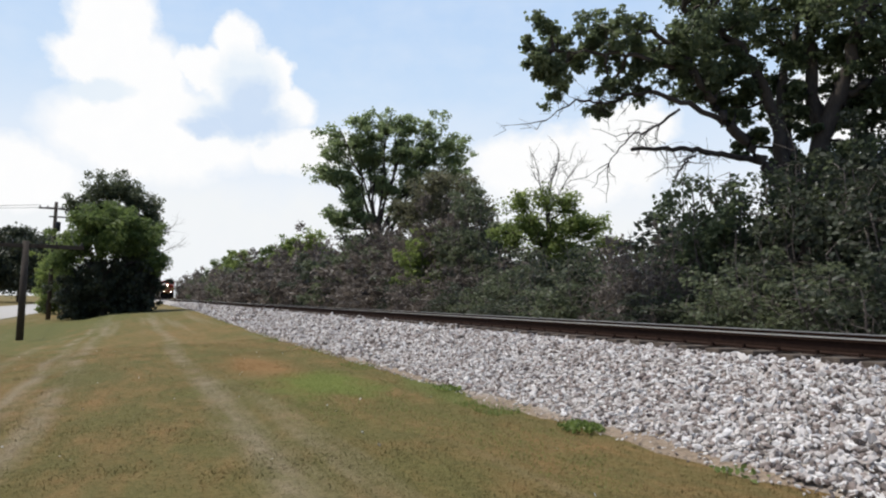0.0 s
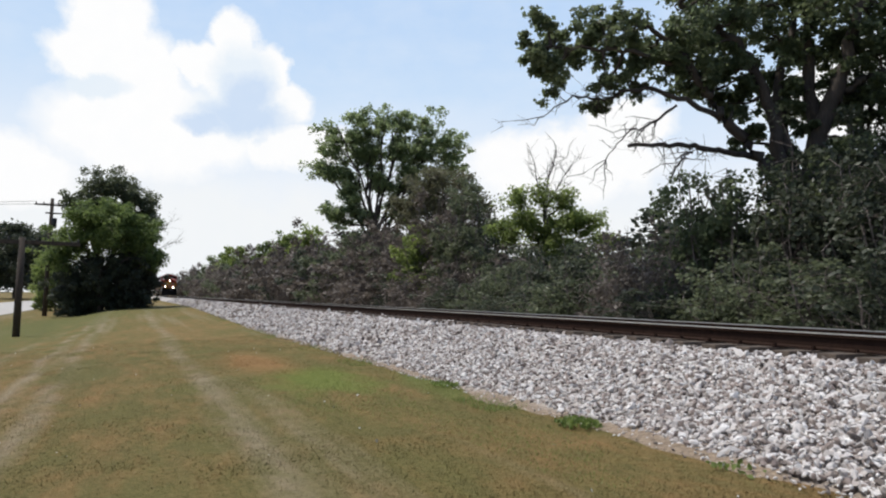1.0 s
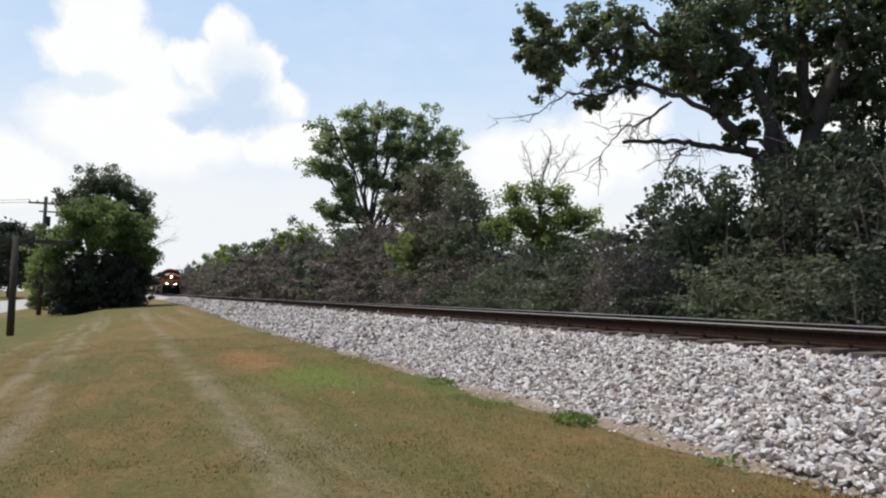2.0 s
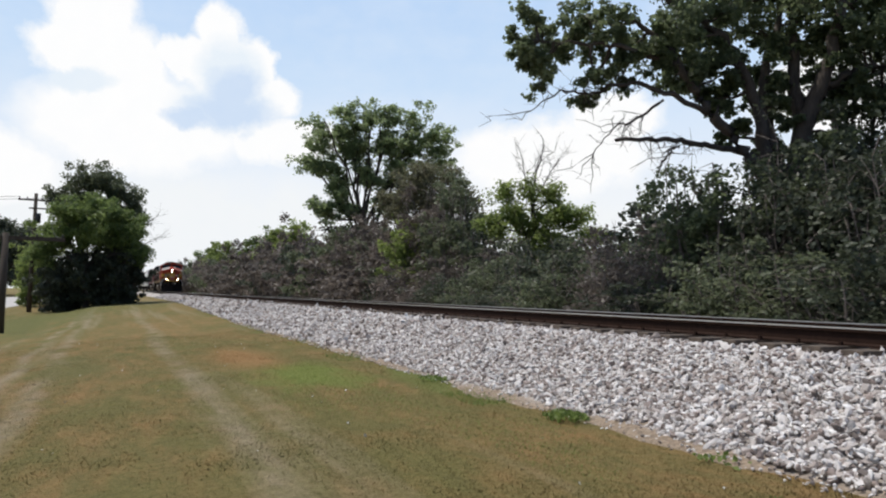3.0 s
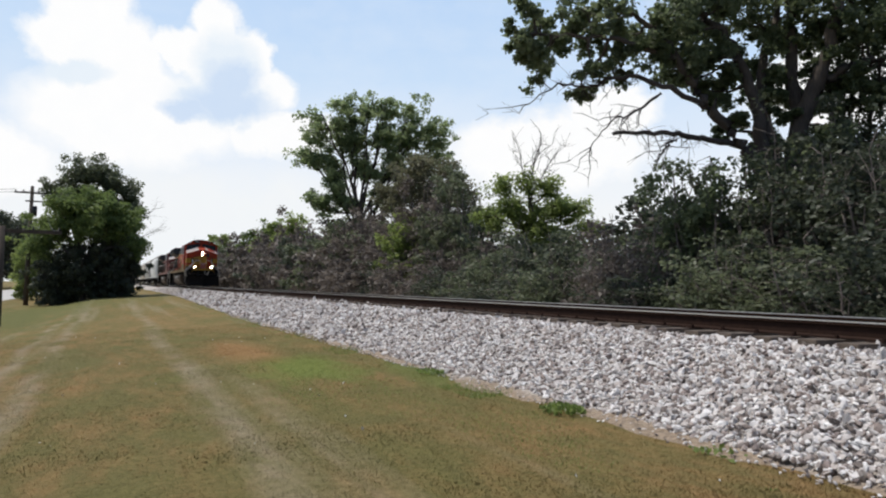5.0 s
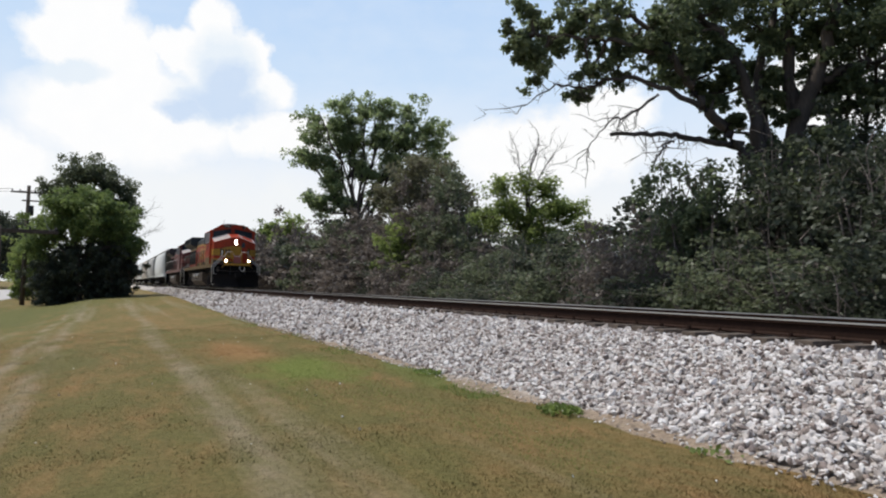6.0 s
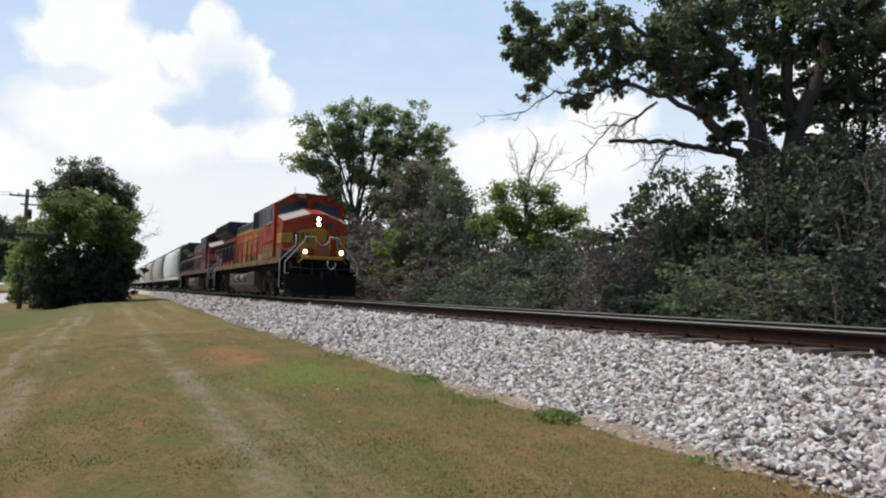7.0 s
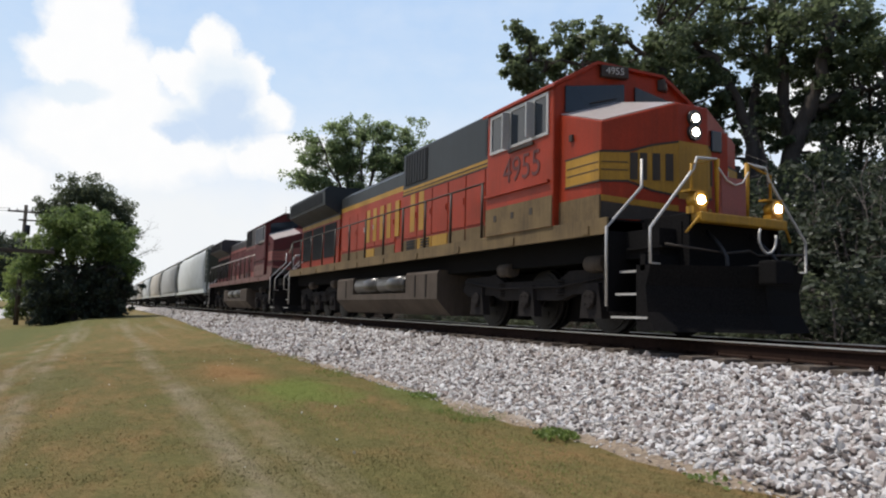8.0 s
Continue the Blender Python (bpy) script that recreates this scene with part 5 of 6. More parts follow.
    bm = boxes((-0.35, 0.35, 3.1, 4.1, 4.53, 4.66), bevel=0.05)
    part("roof_cooler", bm, slate, cab)
    part("antenna", pipe(bmesh.new(), [(-0.55, 2.9, 4.6), (-0.55, 2.9, 4.92)], 0.012), M_INK, cab)
    part("antenna", boxes((-0.2, 0.3, 2.45, 2.6, 4.54, 4.60), bevel=0.02), M_INK, cab)
    # hood, in sections
    def hood(name, y0, y1, hw, zt, zband, cham):
        part(name, boxes((-hw, hw, y0, y1, 1.68, zband - 0.14)), paint, ob)
        part("hood_stripe", boxes((-hw - 0.004, hw + 0.004, y0, y1, zband - 0.14, zband)), stripe, ob)
        part("hood_top", prism(bmesh.new(), [(-hw, zband), (-hw, zt - cham * 0.7), (-hw + cham, zt), (hw - cham, zt), (hw, zt - cham * 0.7), (hw, zband)], y0, y1), slate, ob)
    hood("equipment_hood", 4.5, 9.9, 1.02, 4.46, 3.42, 0.18)
    hood("engine_hood", 9.9, 15.4, 0.95, 4.12, 3.58, 0.30)
    hood("radiator_hood", 15.4, 20.2, 1.0, 3.6, 3.4, 0.05)
    wing = [(-1.0, 3.45), (-1.5, 3.72), (-1.53, 4.22), (-1.35, 4.36), (1.35, 4.36), (1.53, 4.22), (1.5, 3.72), (1.0, 3.45)]
    part("radiator_housing", prism(bmesh.new(), wing, 15.5, 20.3), slate, ob, "dark overhanging radiator housing")
    for s in (-1, 1):
        def plate(name, y0, y1, z0, z1, hw, t, mat, parent=ob, label=""):
            return part(name, boxes((*sorted((s * hw, s * (hw + t))), y0, y1, z0, z1)), mat, parent, label)
        # dark air intakes with slats
        for y0, y1, z0, z1, hw in ((4.72, 5.5, 3.52, 4.22, 1.02), (8.4, 9.75, 3.50, 4.28, 1.02), (15.75, 17.1, 2.05, 3.2, 1.0), (17.3, 18.6, 2.05, 3.2, 1.0), (18.8, 20.0, 2.05, 3.2, 1.0), (15.8, 20.1, 3.80, 4.16, 1.515)):
            g = plate("grille", y0, y1, z0, z1, hw, 0.02, M_GRILLE)
            n = int((y1 - y0) / 0.16)
            for k in range(n):
                yy = y0 + (k + 0.5) * (y1 - y0) / n
                plate("slat", yy - 0.015, yy + 0.015, z0, z1, hw + 0.02, 0.02, slate, g)
        # hood doors with latches, proud of the hood
        y = 4.62
        while y < 15.2:
            w = 0.86 if y < 9.0 else 0.78
            hw = 1.02 if y < 9.7 else 0.95
            if not (9.0 < y < 9.9):
                d = plate("hood_door", y, y + w - 0.05, 2.12, 3.22, hw, 0.022, paint)
                plate("latch", y + 0.06, y + 0.1, 2.6, 2.74, hw + 0.022, 0.02, M_FRAME if int(y * 7) % 3 == 0 else paint, d)
                plate("lower_door", y, y + w - 0.05, 1.74, 2.06, hw, 0.02, sill if int(y * 3) % 3 else stripe)
                if 7.9 < y < 9.0:
                    for k in range(4):
                        plate("louvre", y + 0.1, y + 0.6, 1.79 + k * 0.07, 1.83 + k * 0.07, hw + 0.02, 0.015, M_GRILLE, d)
            y += w
        plate("hood_stripe", 4.5, 9.9, 3.24, 3.27, 1.02, 0.01, M_INK)
        plate("hood_stripe", 4.5, 9.9, 3.33, 3.35, 1.02, 0.012, M_INK)
        # plain blocks for the railroad's lettering
        if first:
            for yc in (8.95, 10.15, 11.3, 12.4):
                o = 1.048 if yc < 9.9 else 0.98
                for y0, y1, z0, z1 in ((yc - 0.44, yc - 0.16, 2.26, 3.22), (yc + 0.10, yc + 0.38, 2.26, 3.22)):
                    part("letter_block", slab_yz(bmesh.new(), [(y0, z0), (y1, z0), (y1, z1), (y0, z1)], s * 0.94, s * o), M_YELLOW, ob, "plain yellow lettering bar")
        # walkway railing
        for y in (4.75, 6.1, 7.4, 8.7, 10.0, 11.4, 12.8, 14.2, 15.6, 17.0, 18.4, 19.7):
            part("stanchion", pipe(bmesh.new(), [(s * 1.50, y, 1.68), (s * 1.50, y, 2.76)], 0.028, 6), M_INK, ob)
        part("walkway_rail", pipe(bmesh.new(), [(s * 1.50, 4.7, 2.76), (s * 1.50, 19.7, 2.76)], 0.02, 6), M_INK if first else M_STEEL, ob)
        part("walkway_rail", pipe(bmesh.new(), [(s * 1.50, 19.7, 2.76), (s * 1.50, 20.2, 2.4)], 0.02, 6), M_STEEL, ob)
        # air tanks beside the fuel tank
        for y0 in (8.75, 10.55):
            bm = cyl(bmesh.new(), (s * 1.30, y0, 0.93), (s * 1.30, y0 + 1.6, 0.93), 0.22, sides=18)
            cyl(bm, (s * 1.30, y0 - 0.06, 0.93), (s * 1.30, y0, 0.93), 0.14, 0.22, 18)
            cyl(bm, (s * 1.30, y0 + 1.6, 0.93), (s * 1.30, y0 + 1.66, 0.93), 0.22, 0.14, 18)
            part("air_tank", bm, M_AIRTANK, ob, "dark glossy cylindrical air tank")
    tank = [(-1.06, 1.18), (-1.06, 0.72), (-1.47, 0.70), (-1.47, 0.55), (-1.12, 0.19), (1.12, 0.19), (1.47, 0.55), (1.47, 0.70), (1.06, 0.72), (1.06, 1.18)]
    full = [(-1.42, 1.18), (-1.47, 1.12), (-1.47, 0.55), (-1.12, 0.19), (1.12, 0.19), (1.47, 0.55), (1.47, 1.12), (1.42, 1.18)]
    ft = part("fuel_tank", prism(bmesh.new(), tank, 8.5, 12.4), M_TANK, ob, "dust-covered steel fuel tank")
    part("tank_end", prism(bmesh.new(), full, 6.75, 8.5), M_TANK, ft)
    part("tank_end", prism(bmesh.new(), full, 12.4, 13.9), M_TANK, ft)
    for y in (7.3, 7.9, 13.0):
        part("tank_strap", boxes((-1.485, 1.485, y, y + 0.05, 0.6, 1.1)), M_TRUCK, ft)
    part("fan_cowl", cyl(bmesh.new(), (0, 17.9, 4.36), (0, 17.9, 4.46), 0.8, 0.75, 24), M_GRILLE, ob)
    bm = boxes((-0.3, 0.3, 12.2, 13.6, 4.10, 4.36), bevel=0.04)
    part("exhaust_stack", bm, M_GRILLE, ob)
    bm = bmesh.new()
    for k, dx in enumerate((-0.16, 0, 0.16)):
        cyl(bm, (dx, 10.4, 4.28), (dx, 9.95 - 0.06 * k, 4.30), 0.03, 0.08, 10)
    box(bm, -0.22, 0.22, 10.35, 10.5, 4.1, 4.3)
    part("air_horn", bm, M_GRILLE, ob)
    loco_truck(ob, 3.6, 1)
    loco_truck(ob, 17.0, -1)
    return ob


def car_truck(ob, yc):
    bm = boxes((-1.0, 1.0, yc - 0.2, yc + 0.2, 0.48, 0.80), bevel=0.03)
    tk = part("truck", bm, M_TRUCK, ob, "rusty two-axle truck")
    for s in (-1, 1):
        o = [(yc - 1.15, 0.40), (yc - 1.15, 0.58), (yc - 0.5, 0.82), (yc + 0.5, 0.82), (yc + 1.15, 0.58), (yc + 1.15, 0.40), (yc + 0.85, 0.40), (yc + 0.4, 0.24), (yc - 0.4, 0.24), (yc - 0.85, 0.40)]
        part("side_frame", slab_yz(bmesh.new(), o, s * 0.95, s * 1.08), M_TRUCK, tk)
        for ya in (yc - 0.9, yc + 0.9):
            part("bearing_cap", cyl(bmesh.new(), (s * 1.0, ya, 0.457), (s * 1.14, ya, 0.457), 0.11, 0.09, 12), M_STEEL, tk, "bright bearing cap")
    for ya in (yc - 0.9, yc + 0.9):
        shared("wheelset", WHEEL_CAR, tk, pose(0, ya, 0.457))


def hopper_car(lab, paint, endpaint):
    """Covered hopper: bulged side sheets, sloped ends, outlets, running board, ladders."""
    ob = thing("hopper_car", pose(0, 0, 0), lab, "freight car", "covered hopper cars")
    outl = []
    for i in range(9):
        t = i / 8
        outl.append((1.36 + 0.22 * math.sin(math.pi * (0.15 + 0.75 * t)), 1.35 + 2.75 * t))
    outl += [(1.18, 4.36), (0.7, 4.48)]
    full = [(-x, z) for x, z in outl] + [(x, z) for x, z in outl[::-1]]
    bm = prism(bmesh.new(), full, 1.55, 19.75)
    for f in bm.faces:
        f.smooth = abs(f.normal.y) < 0.5 and f.normal.z > -0.5
    part("body", bm, paint, ob)
    for y0, y1 in ((0.45, 1.56), (19.74, 20.85)):
        o, i_ = (y0, y1) if y0 < 5 else (y1, y0)
        part("slope_sheet", slab_yz(bmesh.new(), [(i_, 1.9), (i_, 4.30), (o + (i_ - o) * 0.25, 4.25), (o + (i_ - o) * 0.25, 3.9)], -1.42, 1.42), endpaint, ob, "dark sloping end sheet")
        for s in (-1, 1):
            part("end_post", boxes((*sorted((s * 1.3, s * 1.42)), *sorted((o, o + (i_ - o) * 0.2)), 1.0, 4.2)), endpaint, ob)
            lad = boxes(*[(*sorted((s * 1.42, s * 1.47)), *sorted((o, o + (i_ - o) * 0.45)), 1.3 + 0.38 * k, 1.325 + 0.38 * k) for k in range(8)])
            part("ladder", lad, M_STEEL, ob)
        part("end_sill", boxes((-1.45, 1.45, *sorted((o, o + (i_ - o) * 0.9)), 0.98, 1.18)), endpaint, ob)
    for s in (-1, 1):
        part("side_sill", boxes((*sorted((s * 1.34, s * 1.56)), 0.45, 20.85, 1.16, 1.37), bevel=0.015), paint, ob, "bright side sill")
    for y in (4.3, 8.6, 12.9, 17.0):
        bm = bmesh.new()
        a = [bm.verts.new(p) for p in ((-1.3, y - 1.6, 1.2), (1.3, y - 1.6, 1.2), (1.3, y + 1.6, 1.2), (-1.3, y + 1.6, 1.2))]
        b = [bm.verts.new(p) for p in ((-0.45, y - 0.4, 0.42), (0.45, y - 0.4, 0.42), (0.45, y + 0.4, 0.42), (-0.45, y + 0.4, 0.42))]
        bm.faces.new(a)
        bm.faces.new(b[::-1])
        for i in range(4):
            bm.faces.new((a[i], a[(i + 1) % 4], b[(i + 1) % 4], b[i]))
        bmesh.ops.recalc_face_normals(bm, faces=bm.faces[:])
        part("outlet", bm, M_BLACK, ob, "dark hopper outlet")
    part("running_board", boxes((-1.15, -0.75, 0.7, 20.6, 4.56, 4.60), (0.75, 1.15, 0.7, 20.6, 4.56, 4.60)), M_STEEL, ob)
    for i in range(9):
        part("hatch", cyl(bmesh.new(), (0, 2.4 + i * 2.05, 4.47), (0, 2.4 + i * 2.05, 4.60), 0.42, 0.38, 16), paint, ob)
    part("coupler", boxes((-0.12, 0.12, -0.1, 0.6, 0.78, 1.0), (-0.12, 0.12, 20.7, 21.4, 0.78, 1.0), bevel=0.02), M_TRUCK, ob)
    car_truck(ob, 2.3)
    car_truck(ob, 19.0)
    return ob


M_CAR_A = painted("white_hopper_paint", (0.60, 0.62, 0.60), (0.32, 0.30, 0.27), 0.4, 0.4)
M_CAR_B = painted("grey_hopper_paint", (0.36, 0.36, 0.34), (0.22, 0.2, 0.18), 0.45, 0.5)
M_CAR_C = painted("tan_hopper_paint", (0.48, 0.44, 0.37), (0.28, 0.24, 0.2), 0.45, 0.5)
M_CAR_END = painted("dark_car_end", (0.075, 0.085, 0.07), (0.14, 0.125, 0.1), 0.5, 0.7)

train = [(locomotive("orange, yellow and dark-green freight locomotive with lit headlights", M_ORANGE, M_SLATE, M_YELLOW, M_TAN, True), 0.0),
         (locomotive("dull red freight locomotive coupled behind the orange one", M_RED, M_SLATE_RED, M_STRIPE_RED, M_TAN_RED, False), 22.3)]
cars = [hopper_car("white covered hopper car with a bright sill", M_CAR_A, M_CAR_END),
        hopper_car("weathered grey covered hopper car on the track", M_CAR_B, M_CAR_END),
        hopper_car("dusty tan covered hopper car on the track", M_CAR_C, M_CAR_END)]
for i in range(11):
    if i < 3:
        c = cars[i]
    else:
        c = copy_thing(cars[(0, 2, 1, 0, 1, 2, 0, 0)[i - 3]], pose(0, 0, 0))
    train.append((c, 44.3 + 21.4 * i))

# ---- poles and wires ----
post = thing("wooden_post", at(-12.3, 35.5), "short dark wooden pole with a crossarm", "pole")
part("shaft", cyl(bmesh.new(), (0, 0, -0.3), (0.02, 0, 4.35), 0.155, 0.13, 12), M_POLE, post)
part("crossarm", boxes((-1.2, 2.3, -0.06, 0.06, 4.05, 4.22), bevel=0.01), M_POLE, post)
for x in (-1.1, -0.5, 0.6, 1.2, 2.2):
    part("insulator", cyl(bmesh.new(), (x, 0, 4.2), (x, 0, 4.36), 0.05, 0.03, 8), M_WIRE, post)
pole = thing("utility_pole", at(-14.1, 66.0), "tall wooden utility pole with two crossarms", "pole")
part("shaft", cyl(bmesh.new(), (0, 0, -0.3), (0.1, 0, 9.75), 0.19, 0.13, 12), M_POLE, pole)
part("crossarm", boxes((-1.15, 1.25, -0.14, -0.02, 9.12, 9.25), bevel=0.01), M_POLE, pole)
part("crossarm", boxes((-0.35, 1.1, -0.14, -0.02, 8.45, 8.56), bevel=0.01), M_POLE, pole)
for x in (-1.05, -0.5, 0.55, 1.15):
    part("insulator", cyl(bmesh.new(), (x, -0.08, 9.25), (x, -0.08, 9.43), 0.05, 0.03, 8), M_WIRE, pole)
part("transformer", cyl(bmesh.new(), (0.32, -0.1, 7.3), (0.32, -0.1, 8.1), 0.2, sides=12), M_WIRE, pole, "dark transformer can")


def wire(a, b, sag, r=0.012):
    a, b = Vector(a), Vector(b)
    pts = [a.lerp(b, k / 14) - Vector((0, 0, sag * 4 * (k / 14) * (1 - k / 14))) for k in range(15)]
    w = Wood()
    w.tube(pts, r, r, 4)
    return tagged(new("overhead_wire", mesh_from("overhead_wire", w.v, w.f, M_WIRE)), "thin dark overhead wire on the poles", "wire", "overhead wires")


zp, zq = ground_z(-14.1, 66), ground_z(-12.3, 35.5)
for dx in (-1.05, 1.15):
    wire((-14.1 + dx, 65.9, zp + 9.42), (-62, 84 + dx, zp + 9.6), 0.7, 0.02)
wire((-12.3, 35.5, zq + 2.6), (-14.1, 65.9, zp + 2.4), 0.35, 0.014)
wire((-10.1, 35.5, zq + 4.3), (-13.0, 65.9, zp + 8.4), 0.8, 0.014)

# ---- ballast stones ----
GOLD = (1 + math.sqrt(5)) / 2
STONE = np.array([(a, b * GOLD, 0) for a in (-1, 1) for b in (-1, 1)] + [(0, a, b * GOLD) for a in (-1, 1) for b in (-1, 1)] + [(b * GOLD, 0, a) for a in (-1, 1) for b in (-1, 1)]) / 3.6
EDGE = min(np.linalg.norm(STONE[0] - p) for p in STONE[1:]) * 1.05
STONE_TRIS = []
for tri in itertools.combinations(range(12), 3):
    a, b, c = (STONE[i] for i in tri)
    if max(np.linalg.norm(a - b), np.linalg.norm(b - c), np.linalg.norm(c - a)) < EDGE:
        STONE_TRIS.append(tri if np.dot(np.cross(b - a, c - a), a + b + c) > 0 else (tri[0], tri[2], tri[1]))
STONE_TRIS = np.array(STONE_TRIS)


def stones(n, xr, yr, size, seed):
    """Angular stones over the bed: lumps with pushed corners, most lying on their flat side."""
    rng = np.random.default_rng(seed)
    x = rng.uniform(xr[0], xr[1], n)
    y = rng.uniform(yr[0], yr[1], n)
    s = size * rng.lognormal(0, 0.26, n)
    v = STONE[None] * (1 + rng.normal(0, 0.27, (n, 12, 3))) * np.stack([rng.uniform(1.1, 1.8, n), rng.uniform(0.75, 1.15, n), rng.uniform(0.5, 0.9, n)], 1)[:, None]
    q = rng.normal(0, 1, (n, 4)) * np.array((1, 0.42, 0.42, 1))
    q /= np.linalg.norm(q, axis=1)[:, None]
    w, i, j, k = q.T
    m = np.stack([1 - 2 * (j * j + k * k), 2 * (i * j - k * w), 2 * (i * k + j * w), 2 * (i * j + k * w), 1 - 2 * (i * i + k * k), 2 * (j * k - i * w), 2 * (i * k - j * w), 2 * (j * k + i * w), 1 - 2 * (i * i + j * j)], 1).reshape(n, 3, 3)
    v = np.einsum("nij,nkj->nki", m, v) * s[:, None, None]
    z = np.interp(x, [p[0] for p in SHOULDER], [p[1] for p in SHOULDER])
    z = z + 0.3 * np.clip((y - 22) / 48, 0, 1) * np.clip((-3.2 - x) / 0.55, 0, 1)
    v += np.stack([x, y, z + s * rng.uniform(-0.25, 0.5, n)], 1)[:, None]
    return v


def stone_mesh(name, v):
    n = len(v)
    idx = (STONE_TRIS[None] + (np.arange(n) * 12)[:, None, None]).reshape(-1)
    me = bpy.data.meshes.new(name)
    me.vertices.add(12 * n)
    me.vertices.foreach_set("co", v.reshape(-1))
    me.loops.add(len(idx))
    me.loops.foreach_set("vertex_index", idx)
    me.polygons.add(len(idx) // 3)
    me.polygons.foreach_set("loop_start", np.arange(len(idx) // 3) * 3)
    me.update(calc_edges=True)
    me.shade_flat()
    me.materials.append(M_BALLAST)
    return me


for nm, args in (("near", (27000, (-3.38, -0.95), (2.3, 14), 0.043, 1)), ("mid", (11000, (-3.4, -0.95), (14, 34), 0.062, 2)), ("far", (4500, (-3.4, -0.95), (34, 105), 0.10, 3)), ("fringe", (1500, (-3.60, -3.25), (1.2, 30), 0.024, 4))):
    loose = new("loose_ballast", stone_mesh("loose_ballast", stones(*args)))
    if nm == "fringe":
        for vtx in loose.data.vertices:
            vtx.co.z = max(vtx.co.z, ground_z(vtx.co.x, vtx.co.y) - 0.01 + (vtx.co.z % 0.03))
    loose.parent = track
    tagged(loose, "loose angular pale ballast stones", kind="stuff")

# single stones on the near slope, each an object of its own
shapes = []
for i in range(6):
    v = stones(1, (-2.4, -2.4), (5, 5), 0.040, 50 + i)
    shapes.append(stone_mesh("ballast_stone", v - v.mean(axis=1, keepdims=True)))
rnd = random.Random(12)
for i in range(300):
    x, y = rnd.uniform(-3.1, -1.9), rnd.uniform(4.0, 5.8)
    shared("ballast_stone", shapes[i % 6], track, pose(x, y, bed_z(x) + 0.022, rnd.uniform(-35, 35), rnd.uniform(-35, 35), rnd.uniform(0, 360)))

# ---- grass ----
M_PALE_FLECK = rough_mat("pale_clover", (0.55, 0.54, 0.48), (0.75, 0.74, 0.70), 30, 0.8)

def blades(name, pts, height, width, seed, material, label):
    rng = np.random.default_rng(seed)
    n = len(pts)
    ang = rng.uniform(0, math.tau, n)
    h = height * rng.uniform(0.5, 1.4, n)
    side = np.stack([np.cos(ang), np.sin(ang), np.zeros(n)], 1) * (width * rng.uniform(0.6, 1.3, n))[:, None]
    tip = pts + np.stack([rng.normal(0, 0.6, n) * h, rng.normal(0, 0.6, n) * h, h], 1)
    v = np.stack([pts - side, pts + side, tip], 1).reshape(-1)
    me = bpy.data.meshes.new(name)
    me.vertices.add(3 * n)
    me.vertices.foreach_set("co", v)
    me.loops.add(3 * n)
    me.loops.foreach_set("vertex_index", np.arange(3 * n))
    me.polygons.add(n)
    me.polygons.foreach_set("loop_start", np.arange(n) * 3)
    me.update(calc_edges=True)
    me.materials.append(material)
    return tagged(new(name, me), label, "grass", kind="stuff")


def scatter(n, xr, yr, seed, keep):
    rng = np.random.default_rng(seed)
    x = rng.uniform(*xr, n)
    y = yr[0] + (yr[1] - yr[0]) * rng.random(n) ** 2.2
    pts = [(a, b, ground_z(a, b) - 0.005) for a, b in zip(x, y) if keep(a, b)]
    return np.array(pts)


M_GREEN = leaf_mat("green_grass", (0.09, 0.135, 0.028), (0.21, 0.27, 0.075), 0.45)


def greenness(x, y):
    g = noise.noise((x * 0.35, y * 0.18, 3)) + 0.5 * noise.noise((x * 1.4, y * 0.9, 7))
    g += 0.9 * math.exp(-((x + 4.9) / 0.8) ** 2 - ((y - 10.8) / 2.4) ** 2)
    return g


blades("dry_grass", scatter(90000, (-13, -3.45), (2.8, 24), 1, lambda x, y: greenness(x, y) < 0.12), 0.018, 0.0045, 1, M_BLADE, "short dry brown lawn grass")
blades("olive_grass", scatter(150000, (-13, -3.45), (2.8, 24), 2, lambda x, y: greenness(x, y) > -0.25), 0.019, 0.0045, 2, M_BLADE, "short olive lawn grass")
blades("green_grass", scatter(90000, (-13, -3.5), (2.8, 24), 3, lambda x, y: greenness(x, y) > 0.38), 0.022, 0.0045, 3, M_GREEN, "fresh green patches in the lawn")
blades("edge_grass", scatter(9000, (-4.0, -3.3), (6.8, 40), 4, lambda x, y: noise.noise((1, y * 0.55, 2)) > 0.12 and x < -3.35 - 0.2 * noise.noise((4, y * 1.3, 2))), 0.055, 0.005, 4, M_GREEN, "longer green grass along the stones")


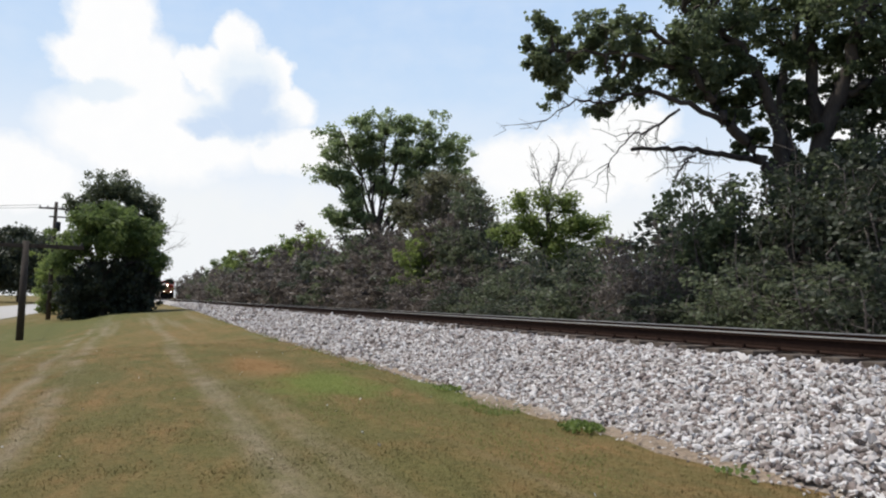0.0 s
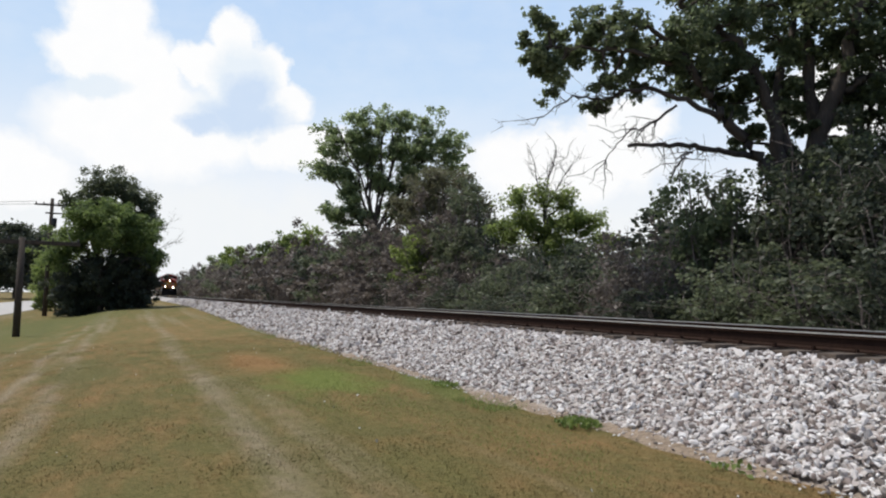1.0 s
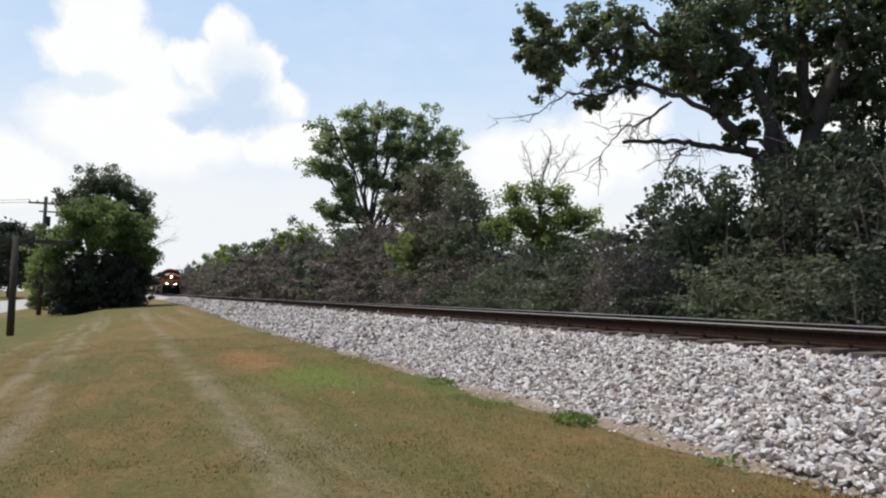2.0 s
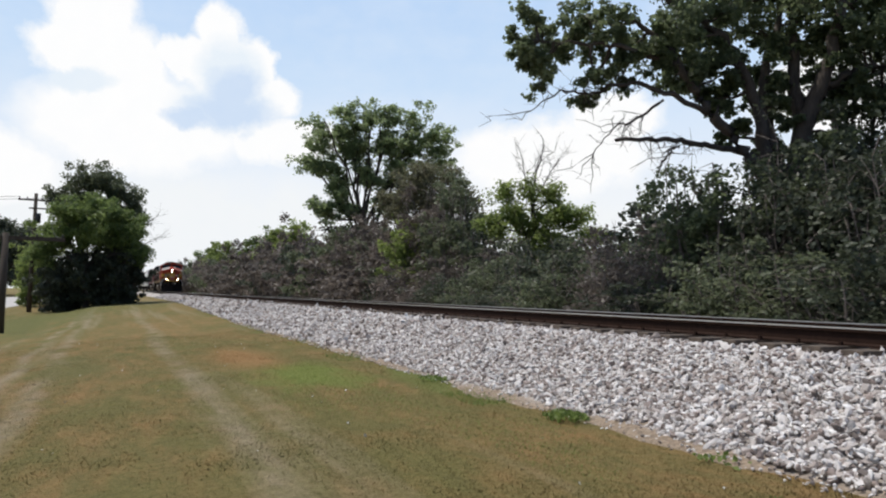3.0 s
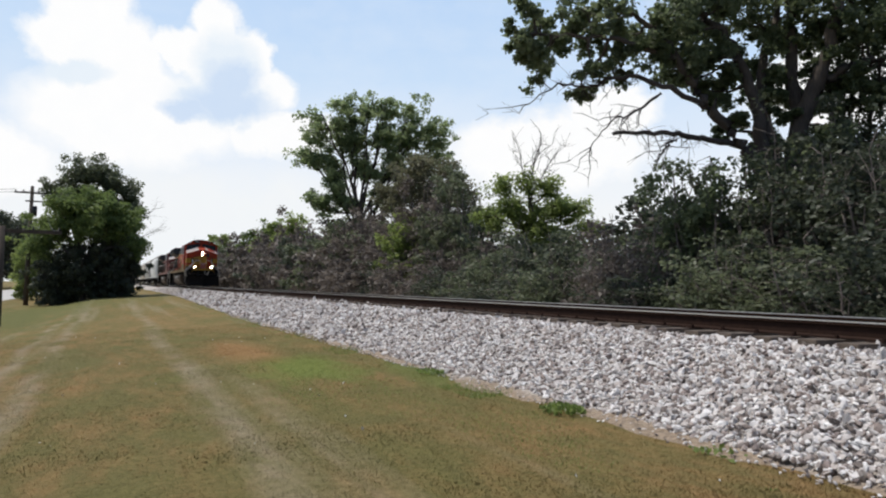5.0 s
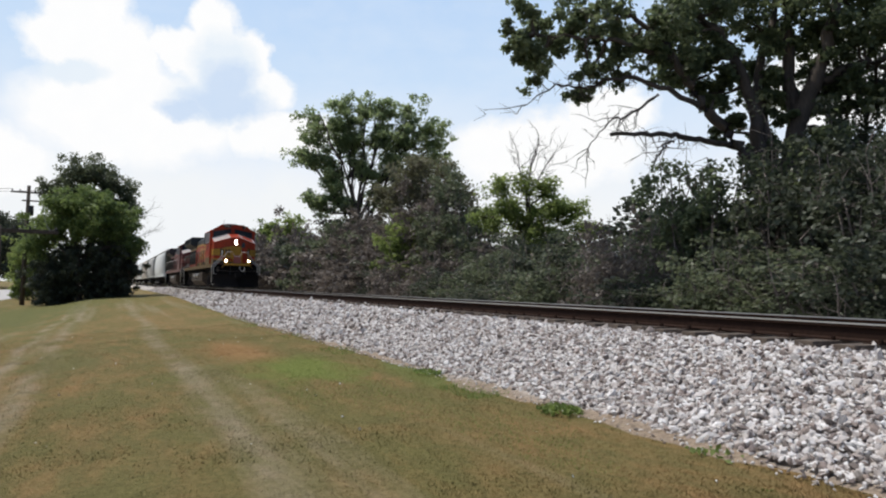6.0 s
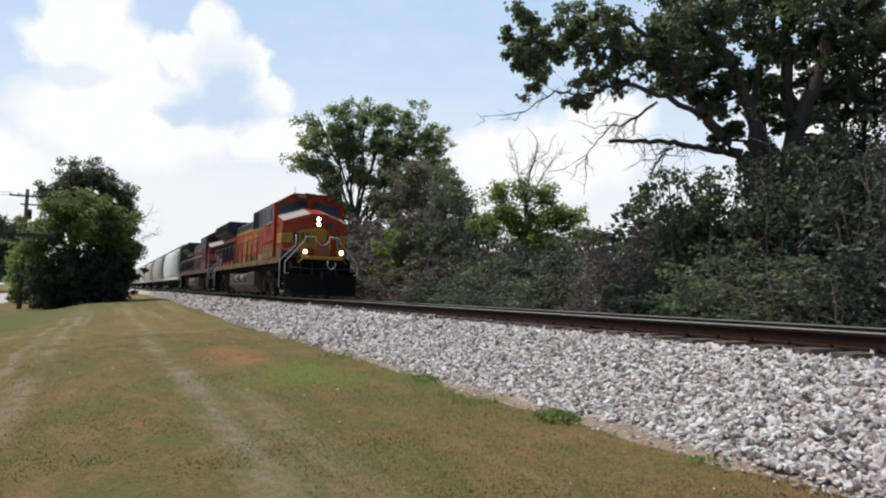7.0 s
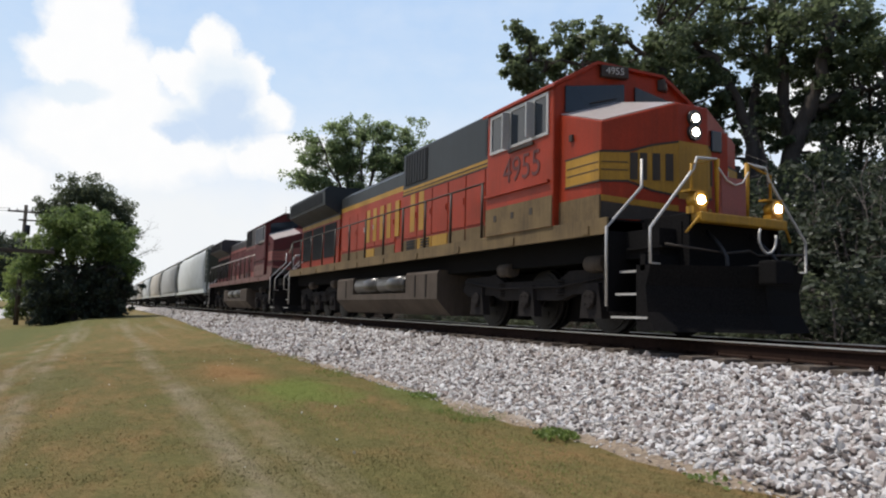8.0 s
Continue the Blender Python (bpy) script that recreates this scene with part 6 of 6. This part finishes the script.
rng = np.random.default_rng(77)
fx, fy = rng.uniform(-12.5, -3.9, 70), 3.0 + 20 * rng.random(70) ** 1.5
flecks = leaf_mesh("clover_heads", np.array([(a, b, ground_z(a, b) + 0.018) for a, b in zip(fx, fy)]), 0.032, rng, M_PALE_FLECK)
tagged(new("clover_heads", flecks), "scattered pale clover heads in the lawn", "flowers", kind="stuff")


def weed(x, y, r, h, n, seed):
    """A tuft of broad blades."""
    rng = np.random.default_rng(seed)
    ob = thing("weed_tuft", Matrix.Translation((x, y, ground_z(x, y) + 0.02)), "fresh green weed tuft at the ballast edge", "weed", "weed tufts")
    a = rng.uniform(0, math.tau, n)
    d = r * np.sqrt(rng.random(n))
    c = np.stack([np.cos(a) * d, np.sin(a) * d * 1.4, rng.uniform(0.02, h, n) * (1 - 0.6 * d / r)], 1)
    shared("foliage", leaf_mesh("foliage", c, 0.055, rng, M_GREEN, 0.01), ob)


weed(-3.62, 6.15, 0.2, 0.09, 260, 5)
weed(-3.6, 9.6, 0.2, 0.04, 110, 6)
weed(-3.55, 4.1, 0.2, 0.03, 36, 8)



# ---- moving things ----
FRONT = ((0, 180.0), (0.5, 168.4), (1, 156.9), (1.5, 145.6), (2, 134.4), (2.5, 123.3), (3, 112.3), (3.5, 101.6), (4, 91.05), (4.5, 80.5), (5, 70.0), (5.5, 59.5), (6, 49.0), (6.5, 38.47), (7, 27.8), (7.5, 17.45), (8, 6.94))


def front_at(t):
    for (a, p), (b, q) in zip(FRONT, FRONT[1:]):
        if t <= b:
            return p + (q - p) * (t - a) / (b - a)
    return FRONT[-1][1]


def motions():
    ticks = [i / 30 for i in range(241)]
    rolled = [math.degrees((FRONT[0][1] - front_at(t))) for t in ticks]
    for ob, back in train:
        walk(ob, [(t, pose(0, y + back, 0)) for t, y in FRONT])
        for w in ob.children_recursive:
            if w.name.startswith("wheelset"):
                y, z = w.location.y, w.location.z
                walk(w, [(t, pose(0, y, z, d / z)) for t, d in zip(ticks, rolled)])


motions()
